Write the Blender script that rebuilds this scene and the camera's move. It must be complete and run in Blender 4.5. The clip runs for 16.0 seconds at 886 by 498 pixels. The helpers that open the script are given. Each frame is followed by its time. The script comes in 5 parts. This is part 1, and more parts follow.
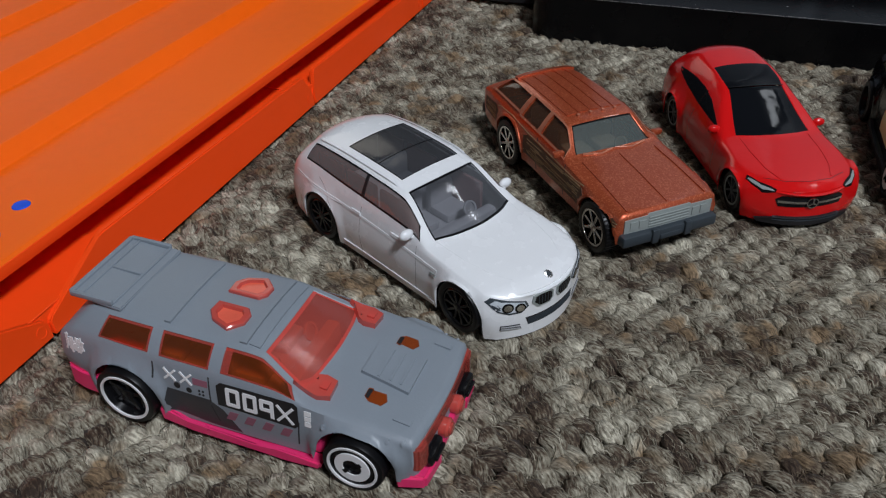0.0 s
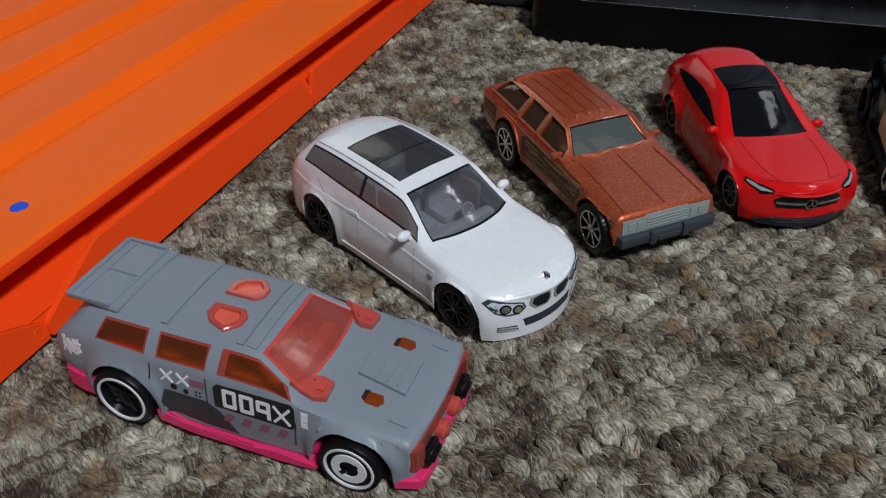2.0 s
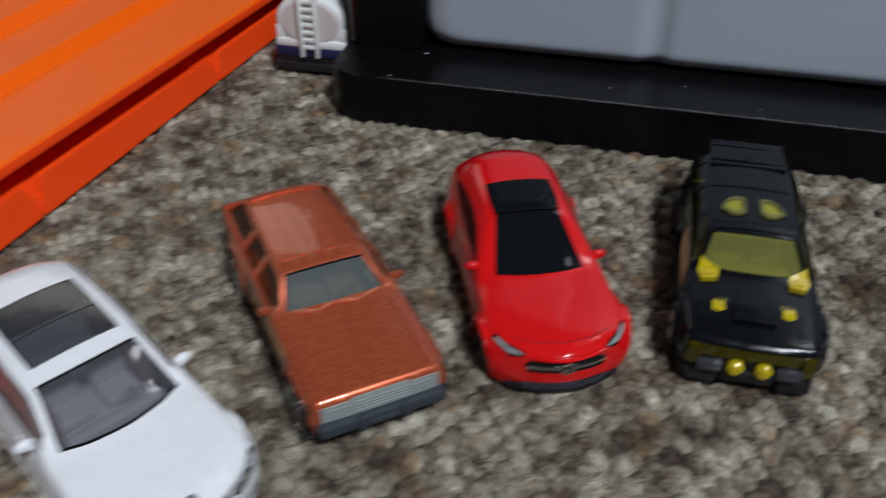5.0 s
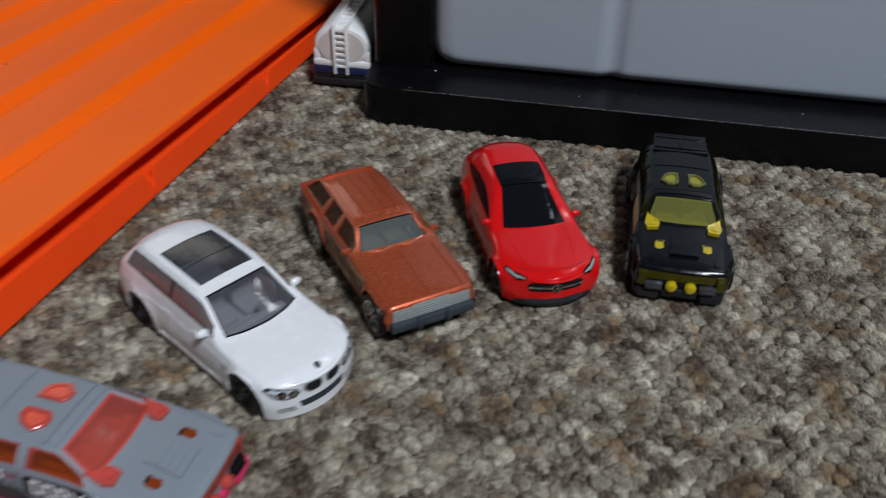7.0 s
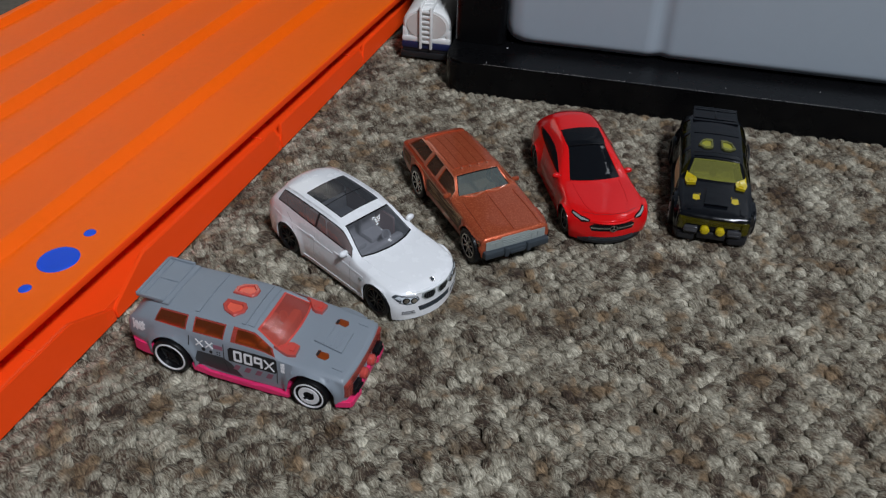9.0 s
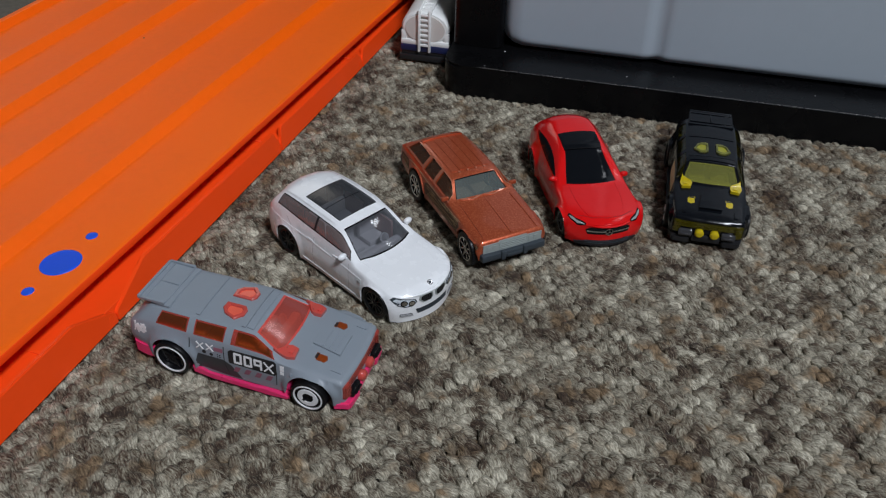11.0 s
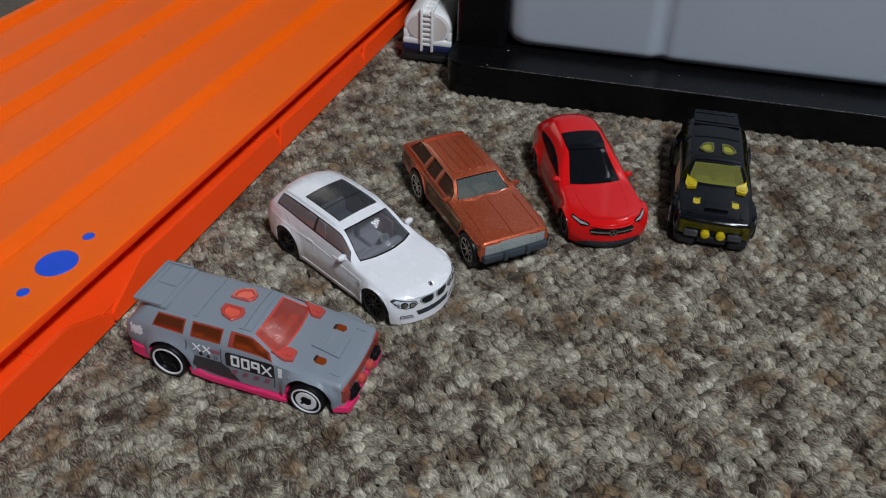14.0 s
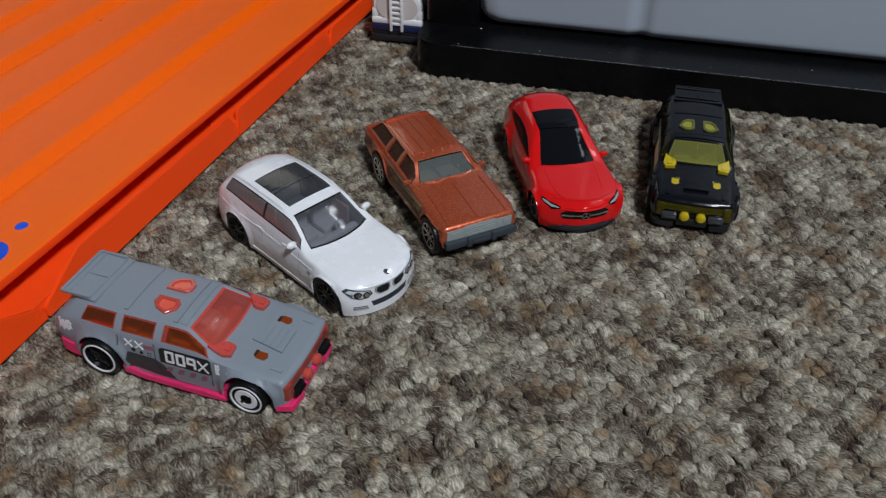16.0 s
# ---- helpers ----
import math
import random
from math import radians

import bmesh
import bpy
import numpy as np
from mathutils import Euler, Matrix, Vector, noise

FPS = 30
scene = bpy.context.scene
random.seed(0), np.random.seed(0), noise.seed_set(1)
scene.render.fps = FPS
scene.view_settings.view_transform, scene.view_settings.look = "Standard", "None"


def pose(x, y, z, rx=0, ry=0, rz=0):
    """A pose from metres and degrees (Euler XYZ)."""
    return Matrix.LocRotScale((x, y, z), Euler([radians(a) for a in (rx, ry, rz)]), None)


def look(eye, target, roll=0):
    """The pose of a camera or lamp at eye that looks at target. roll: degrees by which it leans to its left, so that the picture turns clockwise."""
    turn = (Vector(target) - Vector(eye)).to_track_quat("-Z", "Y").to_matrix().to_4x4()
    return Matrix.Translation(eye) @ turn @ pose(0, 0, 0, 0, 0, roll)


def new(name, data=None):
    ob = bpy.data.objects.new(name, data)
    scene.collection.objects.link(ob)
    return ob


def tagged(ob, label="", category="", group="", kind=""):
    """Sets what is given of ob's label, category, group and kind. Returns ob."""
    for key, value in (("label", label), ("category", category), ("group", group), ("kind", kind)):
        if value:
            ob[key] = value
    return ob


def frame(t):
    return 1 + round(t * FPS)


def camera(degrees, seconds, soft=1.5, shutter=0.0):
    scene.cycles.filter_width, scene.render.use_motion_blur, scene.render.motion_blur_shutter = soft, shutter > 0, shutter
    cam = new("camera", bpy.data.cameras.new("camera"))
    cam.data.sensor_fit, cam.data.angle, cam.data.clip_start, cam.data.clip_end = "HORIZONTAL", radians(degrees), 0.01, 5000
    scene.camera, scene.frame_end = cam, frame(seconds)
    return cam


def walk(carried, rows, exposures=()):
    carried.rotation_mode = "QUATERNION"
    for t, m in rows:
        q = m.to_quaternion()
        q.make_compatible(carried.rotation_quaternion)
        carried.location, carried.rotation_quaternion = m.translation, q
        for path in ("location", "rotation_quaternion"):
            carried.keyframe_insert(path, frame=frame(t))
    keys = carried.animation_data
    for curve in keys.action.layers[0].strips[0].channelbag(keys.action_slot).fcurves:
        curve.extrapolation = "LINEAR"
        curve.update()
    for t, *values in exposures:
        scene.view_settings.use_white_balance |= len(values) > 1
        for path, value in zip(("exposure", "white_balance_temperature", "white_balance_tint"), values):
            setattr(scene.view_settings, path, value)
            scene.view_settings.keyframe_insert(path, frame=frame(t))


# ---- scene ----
cam = camera(53.94, 16.0, soft=1.2, shutter=0.7)
# seconds, eye in metres, then yaw, pitch and roll in degrees
ROWS = [
    (0, 0.01923, 0.00135, 0.12588, 4.16, -36.16, -0.19),
    (0.5, 0.02022, 0.00148, 0.12588, 4.28, -36.11, -0.25),
    (1, 0.02043, 0.00137, 0.12599, 4.34, -36.16, -0.28),
    (1.5, 0.02008, 0.00157, 0.12554, 4.36, -36.06, -0.28),
    (2, 0.02005, 0.00139, 0.12565, 4.27, -36.01, -0.28),
    (2.5, 0.01972, 0.00105, 0.12562, 4.23, -36.00, -0.20),
    (3, 0.01885, 0.00081, 0.12563, 4.13, -35.97, -0.07),
    (3.5, 0.01927, 0.00103, 0.12588, 4.11, -36.13, 0.16),
    (3.6, 0.02170, 0.00444, 0.12784, 4.08, -36.20, 0.16),
    (3.8, 0.02902, 0.01465, 0.13371, 4.02, -36.42, 0.16),
    (4, 0.03802, 0.02722, 0.14095, 3.94, -36.68, 0.15),
    (4.5, 0.05644, 0.04761, 0.13834, 3.07, -36.90, 0.44),
    (5, 0.07675, 0.05777, 0.13476, 2.36, -36.72, 0.30),
    (5.2, 0.09113, 0.06309, 0.13493, 2.27, -36.79, 0.16),
    (5.5, 0.10450, 0.06350, 0.13750, 1.30, -36.60, 0.40),
    (6.1, 0.10000, 0.04000, 0.14800, 0.30, -36.30, 0.80),
    (6.7, 0.07500, 0.00100, 0.16200, -0.50, -36.00, 1.20),
    (7.3, 0.05090, -0.03375, 0.17445, -0.90, -35.67, 1.42),
    (7.5, 0.04943, -0.04603, 0.17800, -0.58, -35.96, 1.30),
    (8, 0.04242, -0.06596, 0.19199, 0.15, -37.25, 1.21),
    (8.5, 0.03639, -0.07696, 0.19704, 0.69, -37.77, 1.75),
    (9, 0.03815, -0.07671, 0.20250, 1.02, -38.13, 1.72),
    (9.2, 0.03902, -0.07575, 0.20650, 1.19, -38.50, 1.69),
    (11.3, 0.03880, -0.08011, 0.20636, 0.96, -38.26, 1.82),
    (11.5, 0.03611, -0.08165, 0.20650, 0.97, -38.32, 1.86),
    (12, 0.03586, -0.08087, 0.20754, 1.00, -38.26, 2.06),
    (12.5, 0.04245, -0.07575, 0.20665, 1.15, -38.23, 1.97),
    (13, 0.04141, -0.07428, 0.20331, 1.35, -38.32, 1.80),
    (13.5, 0.03992, -0.07546, 0.20326, 1.42, -38.25, 1.71),
    (14, 0.04000, -0.07498, 0.20337, 1.38, -38.18, 1.61),
    (14.5, 0.03823, -0.07504, 0.20160, 1.47, -38.21, 1.50),
    (15, 0.04435, -0.06902, 0.19886, 1.54, -38.19, 1.27),
    (15.5, 0.04867, -0.06312, 0.19159, 1.59, -38.25, 0.98),
    (16, 0.05491, -0.06044, 0.18802, 1.76, -38.40, 0.66),
]
walk(cam, [(t, pose(x, y, z, 0, 0, yaw) @ pose(0, 0, 0, 90 + pitch, 0, 0) @ pose(0, 0, 0, 0, 0, roll))
           for t, x, y, z, yaw, pitch, roll in ROWS],
     [(0, -0.05), (3.9, 0.0), (4.5, -0.10), (5.0, 0.08), (6.2, 0.08), (7.3, 0.03), (16, 0.0)])

# ---- light ----
scene.view_settings.exposure = 0.0
world = bpy.data.worlds.new("room_world")
scene.world = world
world.use_nodes = True
world.node_tree.nodes["Background"].inputs[0].default_value = (0.9, 0.95, 1.0, 1)
world.node_tree.nodes["Background"].inputs[1].default_value = 0.006


def area_lamp(name, m, sx, sy, watts, color):
    data = bpy.data.lights.new(name, "AREA")
    data.shape, data.size, data.size_y, data.energy, data.color = "RECTANGLE", sx, sy, watts, color
    ob = new(name, data)
    ob.matrix_basis = m
    return ob


LAMP = (0.92, -1.18, 2.31)
area_lamp("ceiling_lamp_light", look(LAMP, (0.1, 0.2, 0)), 0.45, 0.45, 78, (0.845, 0.905, 1.0))
SPOT = (1.32, 1.15, 2.36)
area_lamp("ceiling_spot_light", look(SPOT, (0.1, 0.2, 0)), 0.26, 0.26, 2.4, (0.88, 0.93, 1.0))
# soft light added for an unseen source, set by the sheen on the lanes
NORTH_FILL = (-1.0, 2.12, 1.15)
area_lamp("north_fill_light", look(NORTH_FILL, (-0.6, 0.2, 0.2)), 1.3, 1.0, 4.2, (1.0, 0.93, 0.83))

# ---- materials ----
def nodes_of(name):
    m = bpy.data.materials.new(name)
    m.use_nodes = True
    nt = m.node_tree
    return m, nt, nt.nodes["Principled BSDF"]


def link(nt, a, b):
    nt.links.new(a, b)


def mat(name, color, rough=0.5, metal=0.0, grain=0.0, scale=400.0, bump=0.0, coat=0.0, spec=0.5, vary=0.0, wave=0.0):
    """A painted or moulded surface; grain and vary are shares of the colour's value, scale is per metre."""
    m, nt, p = nodes_of(name)
    p.inputs["Base Color"].default_value = (*color, 1)
    p.inputs["Roughness"].default_value = rough
    p.inputs["Metallic"].default_value = metal
    p.inputs["Coat Weight"].default_value = coat
    p.inputs["Coat Roughness"].default_value = 0.08
    p.inputs["Specular IOR Level"].default_value = spec
    tc = nt.nodes.new("ShaderNodeTexCoord")
    fine = nt.nodes.new("ShaderNodeTexNoise")
    fine.inputs["Scale"].default_value, fine.inputs["Detail"].default_value = scale * 5, 3
    wide = nt.nodes.new("ShaderNodeTexNoise")
    wide.inputs["Scale"].default_value, wide.inputs["Detail"].default_value = scale * 0.35, 4
    link(nt, tc.outputs["Object"], fine.inputs["Vector"])
    link(nt, tc.outputs["Object"], wide.inputs["Vector"])
    if grain or vary:
        add = nt.nodes.new("ShaderNodeMath"); add.operation = "MULTIPLY_ADD"
        link(nt, fine.outputs["Fac"], add.inputs[0]); add.inputs[1].default_value = 2 * grain; add.inputs[2].default_value = 1 - grain - vary
        add2 = nt.nodes.new("ShaderNodeMath"); add2.operation = "MULTIPLY_ADD"
        link(nt, wide.outputs["Fac"], add2.inputs[0]); add2.inputs[1].default_value = 2 * vary
        link(nt, add.outputs[0], add2.inputs[2])
        mul = nt.nodes.new("ShaderNodeVectorMath"); mul.operation = "SCALE"
        mul.inputs[0].default_value = color
        link(nt, add2.outputs[0], mul.inputs["Scale"])
        link(nt, mul.outputs[0], p.inputs["Base Color"])
        r = nt.nodes.new("ShaderNodeMath"); r.operation = "MULTIPLY_ADD"
        link(nt, wide.outputs["Fac"], r.inputs[0]); r.inputs[1].default_value = 0.16; r.inputs[2].default_value = max(0.02, rough - 0.08)
        link(nt, r.outputs[0], p.inputs["Roughness"])
    if bump:
        b = nt.nodes.new("ShaderNodeBump")
        b.inputs["Strength"].default_value, b.inputs["Distance"].default_value = bump, 0.0002
        link(nt, fine.outputs["Fac"], b.inputs["Height"])
        link(nt, b.outputs[0], p.inputs["Normal"])
        if wave:
            link(nt, ripple(nt, tc, wave), b.inputs["Normal"])
    return m


def ripple(nt, tc, strength, scale=210.0):
    """The slow unevenness of a small casting or moulding, as a normal."""
    n = nt.nodes.new("ShaderNodeTexNoise")
    n.inputs["Scale"].default_value, n.inputs["Detail"].default_value = scale, 2
    link(nt, tc.outputs["Object"], n.inputs["Vector"])
    b = nt.nodes.new("ShaderNodeBump")
    b.inputs["Strength"].default_value, b.inputs["Distance"].default_value = strength, 0.0012
    link(nt, n.outputs["Fac"], b.inputs["Height"])
    return b.outputs[0]


def clear_plastic(name, tint, rough=0.06, body=0.0, body_color=None):
    """A thin tinted clear shell: light passes straight through, tinted, with a fresnel gloss; body is its share of milky plastic."""
    m, nt, p = nodes_of(name)
    out = nt.nodes["Material Output"]
    clear = nt.nodes.new("ShaderNodeBsdfTransparent")
    clear.inputs[0].default_value = (*tint, 1)
    p.inputs["Base Color"].default_value = (*(body_color or tint), 1)
    p.inputs["Roughness"].default_value = max(0.08, rough)
    gloss = nt.nodes.new("ShaderNodeBsdfGlossy")
    gloss.inputs["Roughness"].default_value = rough
    fres = nt.nodes.new("ShaderNodeFresnel")
    fres.inputs["IOR"].default_value = 1.55
    uneven = ripple(nt, nt.nodes.new("ShaderNodeTexCoord"), 0.14, 190.0)
    link(nt, uneven, gloss.inputs["Normal"]); link(nt, uneven, p.inputs["Normal"])
    milky = nt.nodes.new("ShaderNodeMixShader"); milky.inputs[0].default_value = body
    link(nt, clear.outputs[0], milky.inputs[1]); link(nt, p.outputs[0], milky.inputs[2])
    mix = nt.nodes.new("ShaderNodeMixShader")
    link(nt, fres.outputs[0], mix.inputs[0]); link(nt, milky.outputs[0], mix.inputs[1]); link(nt, gloss.outputs[0], mix.inputs[2])
    link(nt, mix.outputs[0], out.inputs["Surface"])
    return m


def carpet_mat(name):
    """Heather yarn: every strand has its own shade, tufts and patches drift from cream to brown."""
    m, nt, p = nodes_of(name)
    geo = nt.nodes.new("ShaderNodeNewGeometry")
    tc = nt.nodes.new("ShaderNodeTexCoord")

    def noise_at(scale, detail=2):
        n = nt.nodes.new("ShaderNodeTexNoise")
        n.inputs["Scale"].default_value, n.inputs["Detail"].default_value = scale, detail
        link(nt, tc.outputs["Object"], n.inputs["Vector"])
        return n.outputs["Fac"]

    def muladd(a, k, c):
        n = nt.nodes.new("ShaderNodeMath"); n.operation = "MULTIPLY_ADD"
        link(nt, a, n.inputs[0]); n.inputs[1].default_value = k
        if isinstance(c, float):
            n.inputs[2].default_value = c
        else:
            link(nt, c, n.inputs[2])
        return n.outputs[0]
    # yarn runs along u, fibres lie side by side along v
    uvn = nt.nodes.new("ShaderNodeUVMap"); uvn.uv_map = "yarn"
    stretch = nt.nodes.new("ShaderNodeMapping"); stretch.inputs["Scale"].default_value = (6.0, 26.0, 1.0)
    link(nt, uvn.outputs[0], stretch.inputs[0])
    strand = nt.nodes.new("ShaderNodeTexNoise")
    strand.inputs["Scale"].default_value, strand.inputs["Detail"].default_value = 1.0, 4
    link(nt, stretch.outputs[0], strand.inputs["Vector"])
    fibre, tuft, patch, speck = strand.outputs["Fac"], noise_at(170, 2), noise_at(60, 3), noise_at(1500, 2)
    v = muladd(geo.outputs["Random Per Island"], 0.42, -1.575)
    v = muladd(patch, 0.95, v)
    v = muladd(tuft, 1.00, v)
    v = muladd(fibre, 1.43, v)
    v = muladd(speck, 0.40, v)
    ramp = nt.nodes.new("ShaderNodeValToRGB")
    els = ramp.color_ramp.elements
    els[0].position, els[0].color = 0.10, (0.030, 0.017, 0.010, 1)
    els[1].position, els[1].color = 1.0, (0.68, 0.63, 0.50, 1)
    for pos, col in ((0.32, (0.098, 0.066, 0.043)), (0.46, (0.196, 0.170, 0.123)), (0.70, (0.355, 0.322, 0.248))):
        e = els.new(pos); e.color = (*col, 1)
    link(nt, v, ramp.inputs[0])
    # brown yarn in uneven clumps
    clump = noise_at(85, 2)
    mask = nt.nodes.new("ShaderNodeMapRange")
    mask.inputs["From Min"].default_value, mask.inputs["From Max"].default_value = 0.545, 0.66
    link(nt, muladd(geo.outputs["Random Per Island"], 0.10, muladd(clump, 1.0, -0.05)), mask.inputs["Value"])
    brown = nt.nodes.new("ShaderNodeMix"); brown.data_type = "RGBA"; brown.blend_type = "MULTIPLY"
    brown.inputs[7].default_value = (0.50, 0.37, 0.27, 1)
    link(nt, mask.outputs[0], brown.inputs[0]); link(nt, ramp.outputs[0], brown.inputs[6])
    link(nt, brown.outputs[2], p.inputs["Base Color"])
    p.inputs["Roughness"].default_value = 0.75
    p.inputs["Specular IOR Level"].default_value = 0.35
    p.inputs["Sheen Weight"].default_value = 0.04
    bump = nt.nodes.new("ShaderNodeBump")
    bump.inputs["Strength"].default_value, bump.inputs["Distance"].default_value = 1.0, 0.0006
    link(nt, fibre, bump.inputs["Height"]); link(nt, bump.outputs[0], p.inputs["Normal"])
    return m


def metallic_paint(name, color, fleck, rough=0.35):
    m, nt, p = nodes_of(name)
    tc = nt.nodes.new("ShaderNodeTexCoord")
    v = nt.nodes.new("ShaderNodeTexVoronoi"); v.inputs["Scale"].default_value = 3600
    link(nt, tc.outputs["Object"], v.inputs["Vector"])
    mix = nt.nodes.new("ShaderNodeMix"); mix.data_type = "RGBA"
    mix.inputs[6].default_value, mix.inputs[7].default_value = (*color, 1), (*fleck, 1)
    sep = nt.nodes.new("ShaderNodeSeparateColor")
    link(nt, v.outputs["Color"], sep.inputs[0])
    power = nt.nodes.new("ShaderNodeMath"); power.operation = "POWER"; power.inputs[1].default_value = 4
    link(nt, sep.outputs[0], power.inputs[0]); link(nt, power.outputs[0], mix.inputs[0])
    link(nt, mix.outputs[2], p.inputs["Base Color"])
    p.inputs["Metallic"].default_value, p.inputs["Roughness"].default_value = 0.5, rough
    p.inputs["Coat Weight"].default_value, p.inputs["Coat Roughness"].default_value = 0.85, 0.06
    # flakes lie at slightly different tilts, and the paint pools a little
    flake = nt.nodes.new("ShaderNodeBump"); flake.inputs["Strength"].default_value, flake.inputs["Distance"].default_value = 0.10, 0.00006
    link(nt, sep.outputs[1], flake.inputs["Height"])
    b = nt.nodes.new("ShaderNodeBump"); b.inputs["Strength"].default_value, b.inputs["Distance"].default_value = 0.15, 0.0002
    wide = nt.nodes.new("ShaderNodeTexNoise"); wide.inputs["Scale"].default_value = 350
    link(nt, tc.outputs["Object"], wide.inputs["Vector"])
    link(nt, wide.outputs["Fac"], b.inputs["Height"]); link(nt, b.outputs[0], flake.inputs["Normal"])
    link(nt, flake.outputs[0], p.inputs["Normal"]); link(nt, b.outputs[0], p.inputs["Coat Normal"])
    return m


M_CARPET = carpet_mat("carpet_pile")
M_BACKING = mat("carpet_backing", (0.115, 0.10, 0.078), 0.95, grain=0.45, scale=60, vary=0.3, bump=0.5)
M_WALL = mat("wall_paint", (0.16, 0.16, 0.16), 0.9, grain=0.03, scale=30, vary=0.03)
M_CEIL = mat("ceiling_paint", (0.27, 0.27, 0.27), 0.9, grain=0.02, scale=30, vary=0.02)
M_ORANGE = mat("orange_plastic", (1.0, 0.140, 0.003), 0.42, grain=0.04, scale=60, vary=0.07, bump=0.1, spec=0.28)
M_ORANGE_RED = mat("deep_orange_plastic", (1.0, 0.075, 0.008), 0.40, grain=0.03, scale=60, vary=0.05, bump=0.1, spec=0.2)
M_BLUE = mat("blue_plastic", (0.003, 0.085, 0.72), 0.40, grain=0.03, vary=0.04, bump=0.1, spec=0.2)
M_BLACK_BOX = mat("black_moulded_plastic", (0.0035, 0.0035, 0.004), 0.28, grain=0.15, scale=200, vary=0.25, bump=0.25, spec=0.2)
# pale colour stands in for the highlight along the plinth's rim
M_RIM_GLINT = mat("rim_highlight_grey", (0.46, 0.42, 0.39), 0.4, grain=0.5, scale=120, vary=0.45)
M_GREY_BOX = mat("grey_moulded_plastic", (0.375, 0.425, 0.475), 0.42, grain=0.02, scale=40, vary=0.04, bump=0.08)
M_TYRE = mat("black_tyre_plastic", (0.005, 0.005, 0.006), 0.36, grain=0.1, vary=0.1, bump=0.1, spec=0.3)
M_BLACK = mat("gloss_black_plastic", (0.006, 0.006, 0.007), 0.22, grain=0.1, vary=0.1, spec=0.28)
M_BAR = mat("smoky_grey_plastic", (0.045, 0.045, 0.05), 0.2, grain=0.1, vary=0.2, wave=0.1)
M_SATIN = mat("satin_black_plastic", (0.014, 0.014, 0.016), 0.45, grain=0.1, vary=0.1)
M_LINE = mat("panel_line", (0.03, 0.03, 0.032), 0.7)
M_SHUT = mat("pale_shut_line", (0.36, 0.35, 0.36), 0.6)
M_SHUT_RED = mat("red_shut_line", (0.16, 0.004, 0.006), 0.5)
M_CHROME = mat("chrome", (0.75, 0.75, 0.76), 0.16, metal=1.0, grain=0.05, vary=0.1)
M_SILVER = mat("silver_ink", (0.55, 0.56, 0.58), 0.3, metal=0.4, grain=0.15, vary=0.2)
M_WHITE_INK = mat("white_ink", (0.78, 0.78, 0.79), 0.5, grain=0.05, vary=0.05)
M_BLACK_INK = mat("black_ink", (0.012, 0.012, 0.014), 0.45, grain=0.1, vary=0.1)
M_PINK = mat("pink_plastic", (0.80, 0.035, 0.16), 0.3, grain=0.03, vary=0.05)
M_PINK_INK = mat("pink_ink", (0.28, 0.105, 0.15), 0.45, grain=0.1, vary=0.1)
M_GREY_CAR = mat("grey_matt_enamel", (0.235, 0.268, 0.305), 0.42, grain=0.03, scale=500, vary=0.04, bump=0.15)
M_BLACK_CAR = mat("black_enamel", (0.004, 0.005, 0.007), 0.20, grain=0.05, scale=500, vary=0.1, bump=0.05, coat=0.12, spec=0.28, wave=0.12)
M_WHITE_CAR = mat("white_pearl_enamel", (0.86, 0.87, 0.885), 0.26, grain=0.02, scale=600, vary=0.02, bump=0.06, coat=0.5, wave=0.08)
M_RED_CAR = mat("red_enamel", (0.70, 0.007, 0.008), 0.20, grain=0.02, scale=250, vary=0.03, bump=0.06, coat=0.5, spec=0.3, wave=0.16)
M_COPPER = metallic_paint("copper_metallic_enamel", (0.48, 0.083, 0.029), (0.70, 0.19, 0.085))
# lighter copper: glints on frames, studs and wipers are put into the colour
M_COPPER_GLINT = mat("copper_edge_highlight", (0.66, 0.24, 0.14), 0.26, metal=0.4, grain=0.25, scale=600, vary=0.25, coat=0.5)
M_GLASS_SMOKE = clear_plastic("smoked_window", (0.76, 0.77, 0.80), 0.09, 0.27, (0.19, 0.20, 0.22))
M_GLASS_ROOF = clear_plastic("smoked_roof_glass", (0.50, 0.52, 0.55), 0.17, 0.42, (0.085, 0.09, 0.10))
M_GLASS_HAZE = clear_plastic("hazy_side_window", (0.84, 0.79, 0.79), 0.06, 0.48, (0.37, 0.285, 0.275))
M_GLASS_DARK = mat("black_window", (0.006, 0.007, 0.009), 0.07, bump=0.02, spec=0.12, wave=0.06)
# brown body colour stands in for copper reflected in the glass
M_GLASS_SIDE = clear_plastic("clear_side_window", (0.76, 0.66, 0.56), 0.05, 0.26, (0.22, 0.095, 0.05))
M_GLASS_CLEAR = clear_plastic("clear_window", (0.64, 0.70, 0.68), 0.05, 0.26, (0.34, 0.39, 0.37))
M_GLASS_ORANGE = clear_plastic("orange_window", (0.90, 0.34, 0.12), 0.06, 0.14, (0.70, 0.15, 0.035))
# milkier than the side panes: lit surfaces inside are put into the body colour
M_SCREEN_ORANGE = clear_plastic("orange_windscreen", (1.0, 0.34, 0.22), 0.17, 0.32, (0.95, 0.17, 0.13))
M_BLOCK_ORANGE = clear_plastic("orange_clear_block", (1.0, 0.36, 0.26), 0.12, 0.50, (1.0, 0.15, 0.12))
M_WELL_ORANGE = mat("salmon_plastic", (0.78, 0.125, 0.075), 0.16, grain=0.05, vary=0.15, wave=0.2)
M_WELL_YELLOW = mat("olive_plastic", (0.32, 0.31, 0.03), 0.3, grain=0.05, vary=0.1)
